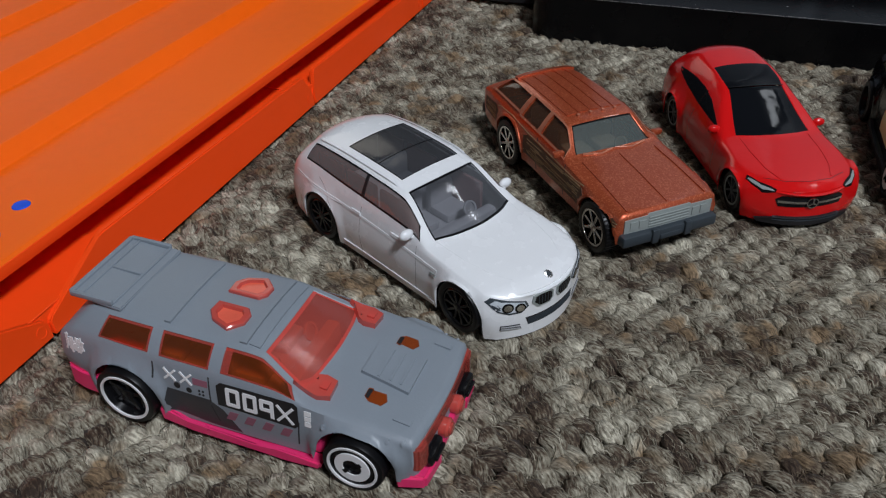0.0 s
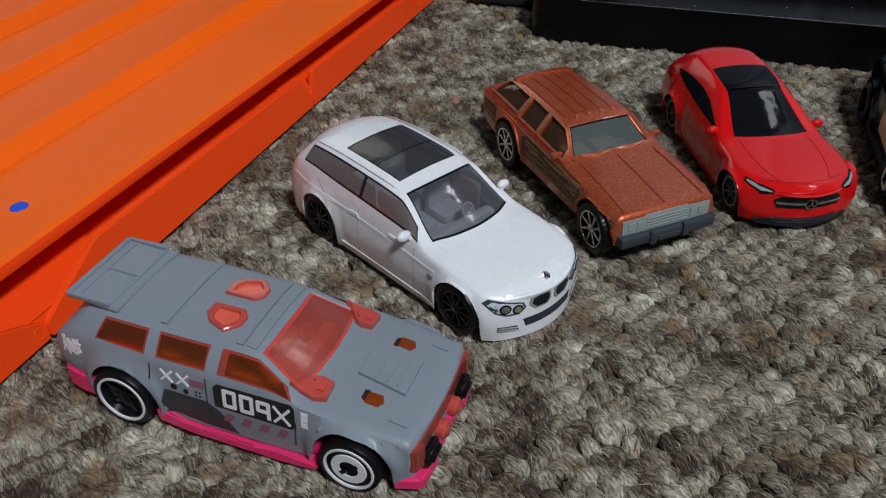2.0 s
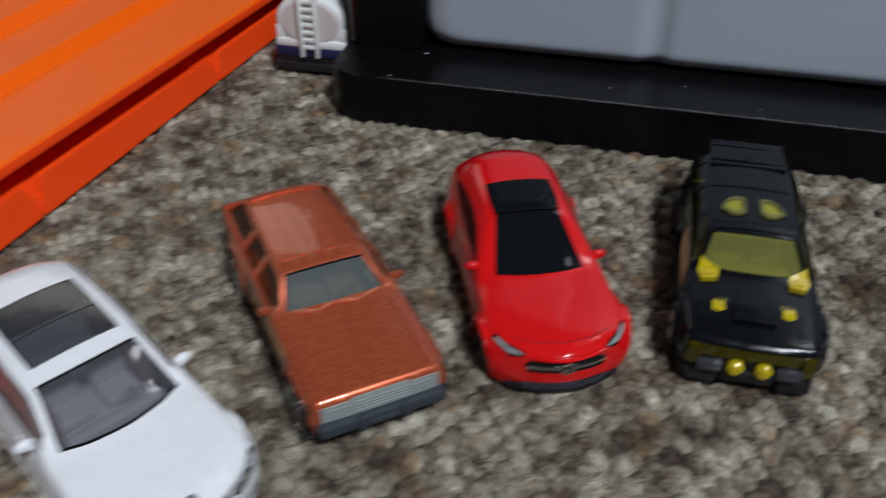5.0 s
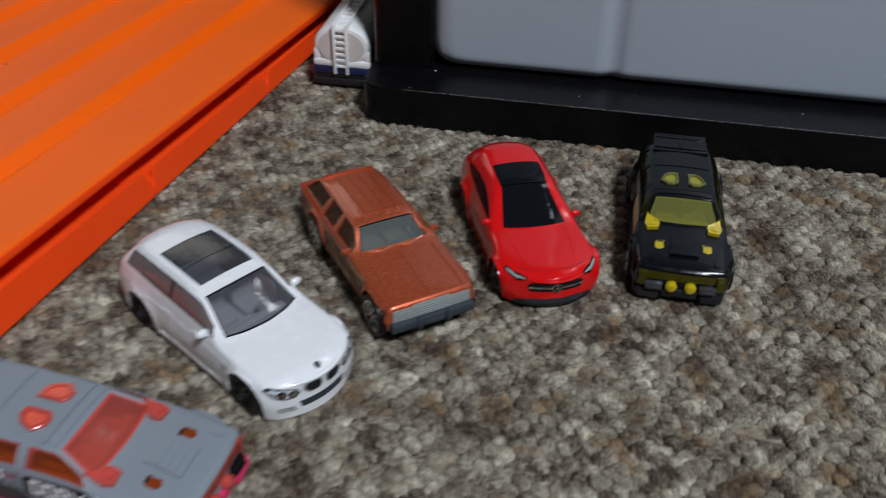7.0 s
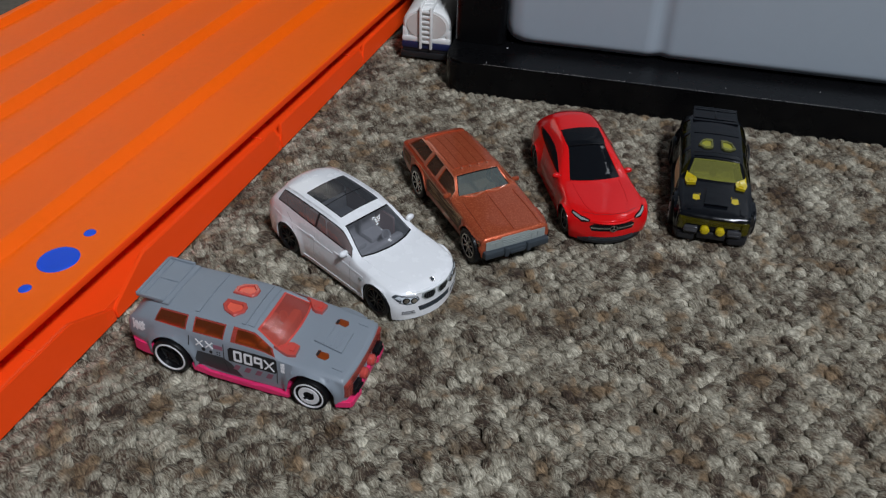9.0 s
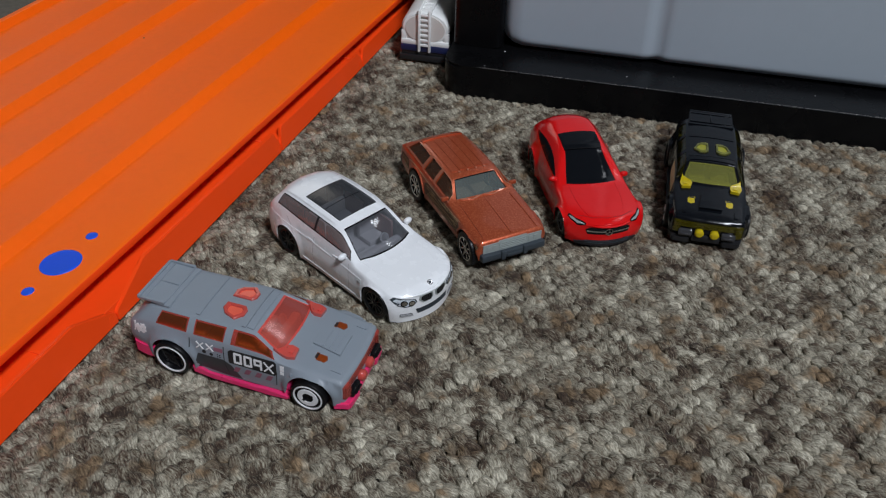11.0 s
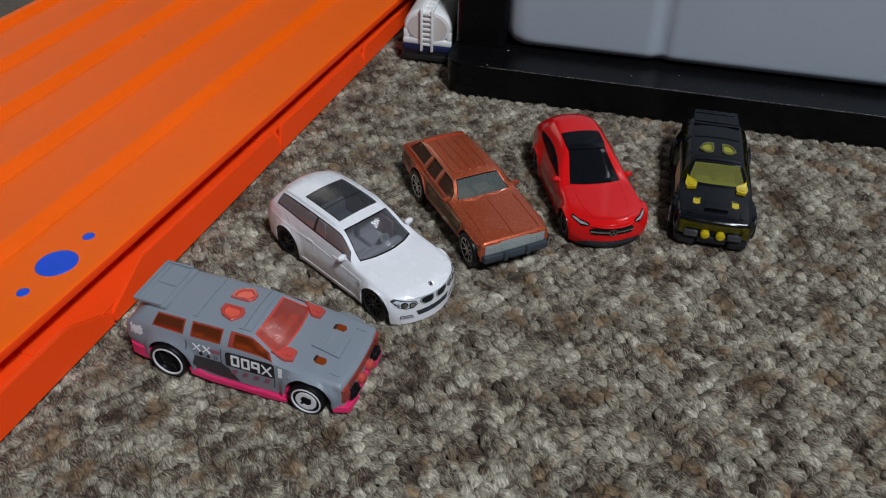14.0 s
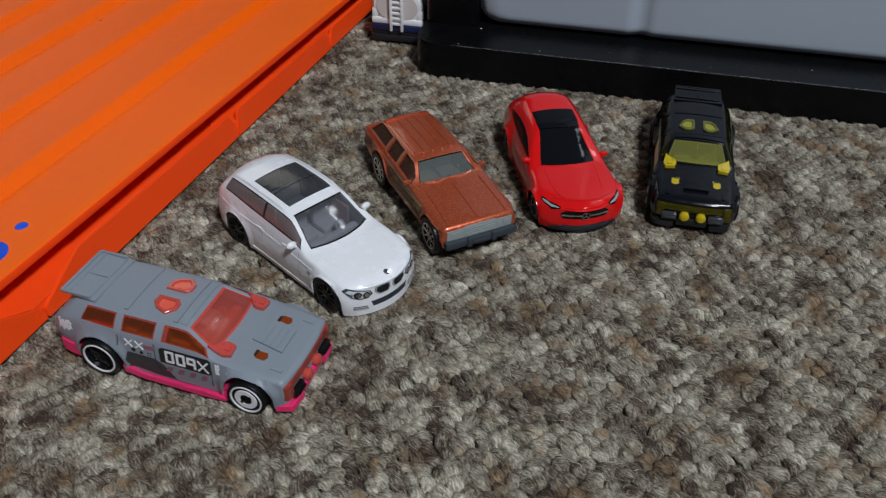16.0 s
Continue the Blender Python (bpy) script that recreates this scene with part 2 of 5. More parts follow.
M_GLASS_YELLOW = clear_plastic("yellow_window", (0.26, 0.25, 0.03), 0.06, 0.06, (0.30, 0.26, 0.02))
M_BAND_YELLOW = clear_plastic("yellow_lamp_band", (0.55, 0.48, 0.04), 0.05, 0.14, (0.40, 0.34, 0.02))
M_SCREEN_YELLOW = clear_plastic("yellow_windscreen", (0.74, 0.73, 0.20), 0.05, 0.32, (0.42, 0.42, 0.11))
M_BLOCK_YELLOW = clear_plastic("yellow_clear_block", (0.95, 0.86, 0.06), 0.04, 0.60, (0.92, 0.70, 0.015))
M_SEAT = mat("grey_interior", (0.20, 0.20, 0.21), 0.6, grain=0.05, vary=0.1)
M_SEAT_GREY = mat("mid_grey_interior", (0.34, 0.31, 0.30), 0.5, grain=0.05, vary=0.1)
M_SEAT_DARK = mat("dark_interior", (0.03, 0.027, 0.026), 0.6, grain=0.1, vary=0.1)
M_SEAT_RED = mat("pale_grey_interior", (0.50, 0.49, 0.50), 0.6, grain=0.05, vary=0.1)
M_SEAT_BROWN = mat("brown_interior", (0.20, 0.14, 0.10), 0.5, grain=0.05, vary=0.1)
M_WHITE_TOY = mat("white_toy_plastic", (0.84, 0.84, 0.82), 0.4, grain=0.02, vary=0.04)
M_CREAM_TOY = mat("warm_white_plastic", (0.66, 0.60, 0.56), 0.45, grain=0.02, vary=0.05)
M_NAVY = mat("navy_plastic", (0.012, 0.018, 0.07), 0.4, grain=0.05, vary=0.1)
M_GREY_TRIM = mat("dark_grey_plastic", (0.035, 0.045, 0.055), 0.5, grain=0.05, vary=0.1)
M_DARK_BAND = mat("dark_grey_ink", (0.036, 0.038, 0.043), 0.45, grain=0.1, vary=0.25)
M_LAMP_GREY = mat("pale_grey_lens", (0.30, 0.33, 0.32), 0.35, grain=0.08, vary=0.1)
M_LAMP_CLEAR = mat("clear_lamp_lens", (0.58, 0.62, 0.66), 0.18, grain=0.15, vary=0.25)
M_WOOD = mat("wood_effect_ink", (0.10, 0.045, 0.022), 0.5, grain=0.3, scale=300, vary=0.3)
M_DOOR_RED = mat("dusty_red_trim", (0.28, 0.16, 0.15), 0.6, grain=0.1, vary=0.15)
M_PALE_YELLOW = mat("pale_yellow_ink", (0.84, 0.78, 0.40), 0.45, grain=0.05, vary=0.1)
M_WOOD_LIGHT = mat("brown_ink", (0.24, 0.125, 0.055), 0.5, grain=0.1, vary=0.15)
M_TAN = mat("tan_ink", (0.50, 0.34, 0.18), 0.5, grain=0.05, vary=0.1)

MM = 0.001


# ---- building ----
def mesh_from(bm, name, smooth=True, angle=40):
    bmesh.ops.recalc_face_normals(bm, faces=bm.faces[:])
    for v in bm.verts:
        v.co *= MM
    me = bpy.data.meshes.new(name)
    bm.to_mesh(me)
    bm.free()
    if smooth:
        me.polygons.foreach_set("use_smooth", [True] * len(me.polygons))
        me.set_sharp_from_angle(angle=radians(angle))
    return me


def part(name, bm, material, parent=None, label="", smooth=True, angle=40):
    """One mesh object, built in millimetres, under a thing or a part."""
    ob = new(name, mesh_from(bm, name, smooth, angle))
    ob.data.materials.append(material)
    if parent is not None:
        ob.parent = parent
    if label:
        tagged(ob, label)
    return ob


def thing(name, label, category, m=None, group="", kind=""):
    ob = new(name)
    ob.empty_display_size = 0.01
    if m is not None:
        ob.matrix_basis = m
    return tagged(ob, label, category, group, kind)


def box(bm, x0, x1, y0, y1, z0, z1, bevel=0.0, segs=2, m=None):
    r = bmesh.ops.create_cube(bm, size=1, matrix=Matrix.Translation(((x0 + x1) / 2, (y0 + y1) / 2, (z0 + z1) / 2)) @ Matrix.Diagonal((x1 - x0, y1 - y0, z1 - z0, 1)))
    vs = r["verts"]
    if bevel:
        es = list({e for v in vs for e in v.link_edges})
        out = bmesh.ops.bevel(bm, geom=es, offset=bevel, segments=segs, affect="EDGES", profile=0.5)
        vs = list({v for f in out["faces"] for v in f.verts} | {v for v in vs if v.is_valid})
    if m is not None:
        bmesh.ops.transform(bm, matrix=m, verts=vs)
    return vs


def lathe(bm, profile, n=32, centre=(0, 0, 0), axis="y", caps=True):
    """Turns (radius, along) pairs round an axis through centre."""
    rings = []
    for r, a in profile:
        ring = []
        for k in range(n):
            c, s = math.cos(2 * math.pi * k / n) * r, math.sin(2 * math.pi * k / n) * r
            co = {"y": (c, a, s), "z": (c, s, a), "x": (a, c, s)}[axis]
            ring.append(bm.verts.new(Vector(co) + Vector(centre)))
        rings.append(ring)
    for a, b in zip(rings, rings[1:]):
        for k in range(n):
            bm.faces.new((a[k], a[(k + 1) % n], b[(k + 1) % n], b[k]))
    for ring, r in ((rings[0], profile[0][0]), (rings[-1], profile[-1][0])) if caps else ():
        if r > 1e-6:
            bm.faces.new(ring)
    return rings


def prism(bm, outline, h0, h1, axis="z"):
    """Extrudes a 2D outline between two heights along an axis."""
    def at(p, h):
        return {"z": (p[0], p[1], h), "y": (p[0], h, p[1]), "x": (h, p[0], p[1])}[axis]
    a = [bm.verts.new(at(p, h0)) for p in outline]
    b = [bm.verts.new(at(p, h1)) for p in outline]
    n = len(outline)
    for k in range(n):
        bm.faces.new((a[k], a[(k + 1) % n], b[(k + 1) % n], b[k]))
    bm.faces.new(a[::-1])
    bm.faces.new(b)
    return a + b


def pchip(xs, ys, x):
    """Monotone cubic interpolation of columns ys at xs."""
    xs, ys = np.asarray(xs, float), np.asarray(ys, float)
    h = np.diff(xs)
    d = np.diff(ys, axis=0) / h[:, None]
    m = np.zeros_like(ys)
    m[0], m[-1] = d[0], d[-1]
    for k in range(1, len(xs) - 1):
        ok = d[k - 1] * d[k] > 0
        w1, w2 = 2 * h[k] + h[k - 1], h[k] + 2 * h[k - 1]
        safe = np.where(ok, d[k - 1], 1.0), np.where(ok, d[k], 1.0)
        m[k] = np.where(ok, (w1 + w2) / (w1 / safe[0] + w2 / safe[1]), 0)
    k = min(max(np.searchsorted(xs, x) - 1, 0), len(xs) - 2)
    s = (x - xs[k]) / h[k]
    a, b, c, e = 2 * s**3 - 3 * s**2 + 1, s**3 - 2 * s**2 + s, -2 * s**3 + 3 * s**2, s**3 - s**2
    return a * ys[k] + b * h[k] * m[k] + c * ys[k + 1] + e * h[k] * m[k + 1]


class Loft:
    """A car body: stations from nose to tail, each a half ring of six points from the sill to the centre line of the roof."""

    def __init__(self, stations, soft=1.0, bow=(0, 0), arches=(), arch_r=7.0, flare=0.5):
        self.soft, self.bow, self.arches, self.arch_r, self.flare = soft, bow, arches, arch_r, flare
        self.rings = np.array([self.ring(*s) for s in stations])
        self.n = len(stations)

    @staticmethod
    def ring(x, ws, zs, w, zm, wb, zb, xr, wr, zr, xc, zc):
        return [(x, ws, zs), (x, w, zm), (x, wb, zb), (xr, wr, zr), (xr + (xc - xr) * 0.7, wr * 0.55, zr + (zc - zr) * 0.75), (xc, 0, zc)]

    def at(self, u, v):
        """The point on the car's left half at station u and ring place v."""
        flat = self.rings.reshape(self.n, -1)
        k = min(int(u), self.n - 2)
        lin = flat[k] + (flat[k + 1] - flat[k]) * (u - k)
        ring = (self.soft * pchip(range(self.n), flat, u) + (1 - self.soft) * lin).reshape(6, 3)
        j = min(int(v), 4)
        line = ring[j] + (ring[j + 1] - ring[j]) * (v - j)
        q = np.concatenate([ring, [ring[4] * [1, -1, 1]]])
        curve = pchip(range(7), q, v)
        p = self.soft * curve + (1 - self.soft) * line
        for xa, za in self.arches:
            dx, dz = p[0] - xa, p[2] - za
            far = math.hypot(dx, dz)
            if v < 2.0 and far < self.arch_r + 2.2:
                p[1] += self.flare * min(1, (self.arch_r + 2.2 - far) / 1.2) * min(1, 2 * (2.0 - v))
            if v < 2.0 and abs(dx) < self.arch_r:
                lid = ring[2][2] - 0.3 - 0.25 * (2.0 - v)
                p[2] = max(p[2], min(lid, za + math.sqrt(self.arch_r**2 - dx * dx)))
        if v >= 4.999:
            p[1] = 0.0
        return p

    def u_of(self, x, v=2):
        """The station at which ring line v reaches x."""
        us = np.linspace(0, self.n - 1, 400)
        xs = [self.at(u, v)[0] for u in us]
        return float(us[int(np.argmin(np.abs(np.array(xs) - x)))])

    def normal(self, u, v, side):
        e = 0.02
        a = self.at(min(u + e, self.n - 1), v) - self.at(max(u - e, 0), v)
        b = self.at(u, min(v + e, 4.998)) - self.at(u, max(v - e, 0))
        n = np.cross(b, a)
        n = n / (np.linalg.norm(n) + 1e-9)
        if n[2] < 0 and n[1] < 0:
            n = -n
        return n * [1, side, 1]

    def build(self, holes, step=1.0):
        """The shell, with the window openings of holes = [(u0, u1, v0, v1, both)] left open and edged."""
        us = {0.0, float(self.n - 1)}
        for k in range(self.n - 1):
            span = np.abs(self.rings[k + 1] - self.rings[k]).max()
            m = max(2, int(span / step))
            us |= {round(k + i / m, 4) for i in range(m)}
        for xa, _ in self.arches:
            for a in np.linspace(0, math.pi, 15):
                us.add(round(self.u_of(xa + self.arch_r * 0.999 * math.cos(a)), 4))
        vs = {round(j + i / m, 4) for j, m in enumerate((6, 4, 5, 4, 4)) for i in range(m)} | {5.0}
        for u0, u1, v0, v1 in holes:
            us |= {u0, u1}
            vs |= {v0, min(v1, 5.0)}

        def thin(values, keep, gap):
            out = []
            for a in sorted(values):
                if out and a - out[-1] < gap:
                    if a in keep:
                        out[-1] = a
                    continue
                out.append(a)
            return out
        us = thin(us, {h for q in holes for h in q[:2]} | {0.0, float(self.n - 1)}, 0.012)
        vs = thin(vs, {h for q in holes for h in q[2:]} | {0.0, 5.0}, 0.03)
        bm = bmesh.new()
        grid = {}
        for i, u in enumerate(us):
            for j, v in enumerate(vs):
                p = self.at(u, v)
                grid[i, j, 1] = bm.verts.new(p)
                grid[i, j, -1] = grid[i, j, 1] if v == 5.0 else bm.verts.new(p * [1, -1, 1])
        for side in (1, -1):
            for i in range(len(us) - 1):
                for j in range(len(vs) - 1):
                    cu, cv = (us[i] + us[i + 1]) / 2, (vs[j] + vs[j + 1]) / 2
                    if any(u0 < cu < u1 and v0 < cv < v1 for u0, u1, v0, v1 in holes):
                        continue
                    q = [grid[i, j, side], grid[i + 1, j, side], grid[i + 1, j + 1, side], grid[i, j + 1, side]]
                    q = list(dict.fromkeys(q))
                    if len(q) > 2:
                        bm.faces.new(q)
        for i, bow, sgn in ((0, self.bow[0], 1), (len(us) - 1, self.bow[1], -1)):
            cols = 10
            lines = []
            for j in range(len(vs)):
                a, b = grid[i, j, 1], grid[i, j, -1]
                if a is b:
                    lines.append([a] * (cols + 1))
                    continue
                row = [a]
                for c in range(1, cols):
                    s = 1 - 2 * c / cols
                    co = a.co.lerp(b.co, c / cols)
                    top = self.at(us[i], 5.0)[0] - a.co.x
                    reach = bow if v_low(vs[j]) else abs(top)
                    co.x += sgn * reach * (1 - s * s)
                    row.append(bm.verts.new(co))
                lines.append(row + [b])
            for a, b in zip(lines, lines[1:]):
                for c in range(cols):
                    q = list(dict.fromkeys((a[c], a[c + 1], b[c + 1], b[c])))
                    if len(q) > 2:
                        bm.faces.new(q)
        bmesh.ops.remove_doubles(bm, verts=bm.verts[:], dist=0.02)
        edge = [e for e in bm.edges if e.is_boundary and e.verts[0].co.z > 11 and e.verts[1].co.z > 11]
        if edge:
            ring = bmesh.ops.extrude_edge_only(bm, edges=edge)
            for v in (g for g in ring["geom"] if isinstance(g, bmesh.types.BMVert)):
                v.co.z -= 0.35
                v.co.y -= math.copysign(0.4, v.co.y) if abs(v.co.y) > 3 else 0
        return bm

    def patch(self, u0, u1, v0, v1, lift, sides=(1, -1), nu=10, nv=8, bm=None):
        """A piece of the surface as its own sheet, lifted along the normal; v1 of 5 joins both halves over the top."""
        bm = bm or bmesh.new()
        for side in sides:
            g = []
            for i in range(nu + 1):
                row = []
                for j in range(nv + 1):
                    u, v = u0 + (u1 - u0) * i / nu, v0 + (v1 - v0) * j / nv
                    p = self.at(u, v) * [1, side, 1] + self.normal(u, min(v, 4.98), side) * lift
                    row.append(bm.verts.new(p))
                g.append(row)
            for i in range(nu):
                for j in range(nv):
                    bm.faces.new((g[i][j], g[i + 1][j], g[i + 1][j + 1], g[i][j + 1]))
        bmesh.ops.remove_doubles(bm, verts=bm.verts[:], dist=0.03)
        return bm


def v_low(v):
    return v < 3.0


def drape(tree, outline, axis, lift=0.12, skirt=0.5, rings=5, far=60.0, bm=None):
    """A raised piece in the shape of a star-shaped 2D outline, laid on a surface along an axis: 'z' from above, 'x' from ahead, 'r' and 'l' from the right and left."""
    bm = bm or bmesh.new()
    pts = []
    n = len(outline)
    for k in range(n):
        a, b = Vector(outline[k]), Vector(outline[(k + 1) % n])
        m = max(1, int((b - a).length / 1.2))
        pts += [a.lerp(b, i / m) for i in range(m)]
    c = sum(pts, Vector((0, 0))) / len(pts)

    def hit(p):
        start, way = {"z": ((p[0], p[1], far), (0, 0, -1)), "x": ((far, p[0], p[1]), (-1, 0, 0)),
                      "r": ((p[0], -far, p[1]), (0, 1, 0)), "l": ((p[0], far, p[1]), (0, -1, 0))}[axis]
        loc, nor, _, _ = tree.ray_cast(Vector(start), Vector(way))
        return (loc, nor if nor.dot(Vector(way)) < 0 else -nor, Vector(way)) if loc is not None else None
    made = []
    last = None
    centre = hit(c)
    for r in range(rings + 1):
        row = []
        for p in pts:
            h = hit(c.lerp(p, r / rings)) or last or centre
            if h is None:
                return bm
            last = h
            row.append(h)
            if r == 0:
                break
        made.append(row)
    top = [[bm.verts.new(h[0] + h[1] * lift) for h in row] for row in made]
    low = [bm.verts.new(h[0] + h[2] * skirt) for h in made[-1]]
    m = len(pts)
    for k in range(m):
        bm.faces.new((top[0][0], top[1][k], top[1][(k + 1) % m]))
        for r in range(1, rings):
            bm.faces.new((top[r][k], top[r][(k + 1) % m], top[r + 1][(k + 1) % m], top[r + 1][k]))
        bm.faces.new((top[rings][k], top[rings][(k + 1) % m], low[(k + 1) % m], low[k]))
    return bm


def rect(x0, x1, y0, y1):
    return [(x0, y0), (x1, y0), (x1, y1), (x0, y1)]


def disc(x, y, r, n=14, ry=None):
    return [(x + r * math.cos(2 * math.pi * k / n), y + (ry or r) * math.sin(2 * math.pi * k / n)) for k in range(n)]


def strip(tree, line, axis, width=0.25, lift=0.06, bm=None):
    """A thin line laid on a surface."""
    bm = bm or bmesh.new()
    for a, b in zip(line, line[1:]):
        d = (Vector(b) - Vector(a)).normalized() * 0.5 * width
        n = Vector((-d.y, d.x))
        a2, b2 = Vector(a) - d * 0.5, Vector(b) + d * 0.5
        drape(tree, [a2 + n, a2 - n, b2 - n, b2 + n], axis, lift, 0.1, 2, bm=bm)
    return bm


from mathutils.bvhtree import BVHTree


def tree_of(ob):
    me = ob.data
    return BVHTree.FromPolygons([v.co / MM for v in me.vertices], [p.vertices[:] for p in me.polygons])


def wheel(parent, x, y_face, side, r, width, tyre_mat, rim_mat, style):
    """A wheel whose outer face lies at y_face from the middle on the given side."""
    s = side
    o = (x, 0, r)
    def prof(rows):
        return [(a, s * (y_face + b)) for a, b in rows]
    bm = bmesh.new()
    lathe(bm, prof([(r * 0.62, -width), (r * 0.94, -width), (r, -width + 0.5), (r, -0.6), (r * 0.97, -0.15), (r * 0.90, 0.0), (r * 0.80, -0.05), (r * 0.76, -0.35), (r * 0.74, -1.0)]), 36, o, caps=False)
    w = part("wheel", bm, tyre_mat, parent)
    if style == "ringed":
        bm = bmesh.new()
        lathe(bm, prof([(r * 0.73, -0.25), (r * 0.735, 0.06), (r * 0.80, 0.1), (r * 0.84, 0.06), (r * 0.845, -0.2)]), 40, o, caps=False)
        part("white_ring", bm, M_WHITE_INK, w, "white ring printed round the rim")
    bm = bmesh.new()
    if style == "turbine":
        lathe(bm, prof([(r * 0.74, -0.5), (r * 0.70, -0.2), (r * 0.28, -0.1), (r * 0.26, -0.4), (0.001, -0.4)]), 32, o, caps=False)
        rim = part("rim", bm, M_BLACK, w)
        bm = bmesh.new()
        lathe(bm, prof([(r * 0.30, -0.15), (r * 0.31, 0.05), (r * 0.57, 0.05), (r * 0.58, -0.15)]), 32, o, caps=False)
        part("face_ring", bm, M_WHITE_INK, rim, "white painted face ring")
        bm = bmesh.new()
        for a in (0.9, 4.0):
            m = Matrix.Translation(o) @ Matrix.Rotation(a, 4, "Y")
            box(bm, -r * 0.07, r * 0.07, min(s * (y_face), s * (y_face + 0.12)), max(s * y_face, s * (y_face + 0.12)), r * 0.2, r * 0.37, 0, 1, m)
        part("notch", bm, M_BLACK, rim)
    elif style == "deep":
        lathe(bm, prof([(r * 0.74, -0.4), (r * 0.68, -1.5), (r * 0.2, -1.8), (r * 0.18, -0.9), (0.001, -0.8)]), 32, o, caps=False)
        rim = part("rim", bm, M_BLACK, w)
        bm = bmesh.new()
        for k in range(5):
            m = Matrix.Translation(o) @ Matrix.Rotation(k * math.tau / 5 + 0.2, 4, "Y")
            ya, yb = s * (y_face - 1.7), s * (y_face - 1.1)
            box(bm, -r * 0.07, r * 0.07, min(ya, yb), max(ya, yb), r * 0.1, r * 0.70, 0.1, 1, m)
        part("spokes", bm, M_BLACK, rim)
    else:
        spokes = 10 if style == "black" else 8
        lathe(bm, prof([(r * 0.76, -0.4), (r * 0.70, -0.15), (r * 0.66, -0.2), (r * 0.64, -1.1), (r * 0.12, -1.1), (0.001, -1.1)]), 32, o, caps=False)
        rim = part("rim", bm, M_BLACK, w)
        bm = bmesh.new()
        for k in range(spokes):
            m = Matrix.Translation(o) @ Matrix.Rotation(k * math.tau / spokes + 0.3, 4, "Y")
            ya, yb = s * (y_face - 0.9), s * (y_face - 0.25)
            box(bm, -r * 0.055, r * 0.055, min(ya, yb), max(ya, yb), r * 0.12, r * 0.68, 0.1, 1, m)
        lathe(bm, prof([(r * 0.2, -1.0), (r * 0.2, -0.3), (r * 0.14, -0.15), (0.001, -0.1)]), 20, o, caps=False)
        part("spokes", bm, M_GREY_TRIM if style == "thin_ring" else rim_mat, rim)
        if style == "silver" or style == "thin_ring":
            bm = bmesh.new()
            lathe(bm, prof([(r * 0.66, -0.35), (r * 0.67, -0.08), (r * 0.74, -0.05), (r * 0.75, -0.3)]), 36, o, caps=False)
            part("rim_edge", bm, M_CHROME if style == "silver" else rim_mat, rim)
    if style == "silver":
        bm = bmesh.new()
        for k in range(40):
            m = Matrix.Translation(o) @ Matrix.Rotation(k * math.tau / 40, 4, "Y")
            ya, yb = s * (y_face - width + 0.3), s * (y_face - 0.25)
            box(bm, -0.2, 0.2, min(ya, yb), max(ya, yb), r * 0.97, r * 1.035, 0, 1, m)
        part("tread", bm, tyre_mat, w)
    return w


def seats(parent, x_front, x_rear, w, z0, z1, material, wheel_side=1):
    """The moulded tub inside a toy car: floor, seats, dashboard and steering wheel."""
    bm = bmesh.new()
    box(bm, x_rear - 10, x_front + 7, -w, w, z0 - 1.5, z0, 0.3)
    tub = part("interior", bm, material, parent)
    for side in (1, -1):
        bm = bmesh.new()
        y = side * w * 0.48
        box(bm, x_front - 6.5, x_front, y - w * 0.36, y + w * 0.36, z0, z0 + 2.2, 0.6)
        box(bm, x_front - 8, x_front - 5.8, y - w * 0.36, y + w * 0.36, z0, z1 - 1.5, 0.7, 2, Matrix.Rotation(radians(0), 4, "Y"))
        box(bm, x_front - 7.8, x_front - 6.2, y - w * 0.18, y + w * 0.18, z1 - 1.6, z1, 0.5)
        part("seat", bm, material, tub)
    bm = bmesh.new()
    box(bm, x_rear - 5, x_rear, -w * 0.85, w * 0.85, z0, z0 + 2.2, 0.6)
    box(bm, x_rear - 6.5, x_rear - 4.4, -w * 0.85, w * 0.85, z0, z1 - 1.5, 0.7)
    part("rear_bench", bm, material, tub)
    bm = bmesh.new()
    box(bm, x_front + 5, x_front + 8, -w * 0.95, w * 0.95, z0, z0 + 5, 0.8)
    part("dashboard", bm, material, tub)
    bm = bmesh.new()
    lathe(bm, [(1.5, -0.25), (1.9, -0.25), (1.9, 0.25), (1.5, 0.25), (1.5, -0.25)], 18, (0, 0, 0), "x")
    bmesh.ops.transform(bm, matrix=pose(x_front + 3.6, wheel_side * w * 0.48, z0 + 4.6, 0, -25, 0), verts=bm.verts[:])
    part("steering_wheel", bm, material, tub)
    return tub


def chassis(parent, x0, x1, w, z0, z1, wheels, material, gap=6.2):
    """The floor pan between the axles, set in beside the wheels."""
    bm = bmesh.new()
    xs = sorted(wheels)
    box(bm, x0, x1, -w + 5.2, w - 5.2, z0, z1, 0.4)
    box(bm, xs[0] + gap, xs[1] - gap, -w + 0.6, w - 0.6, z0, z0 + 3, 0.4)
    if x1 - xs[1] > gap + 1:
        box(bm, xs[1] + gap, x1, -w + 2.0, w - 2.0, z0, z0 + 2.4, 0.4)
    if xs[0] - x0 > gap + 1:
        box(bm, x0, xs[0] - gap, -w + 2.0, w - 2.0, z0, z0 + 2.4, 0.4)
    c = part("chassis", bm, material, parent)
    for x in xs:
        bm = bmesh.new()
        lathe(bm, [(0.6, -w + 3), (0.6, w - 3)], 10, (x, 0, 5.4))
        part("axle", bm, M_CHROME, c)
    return c


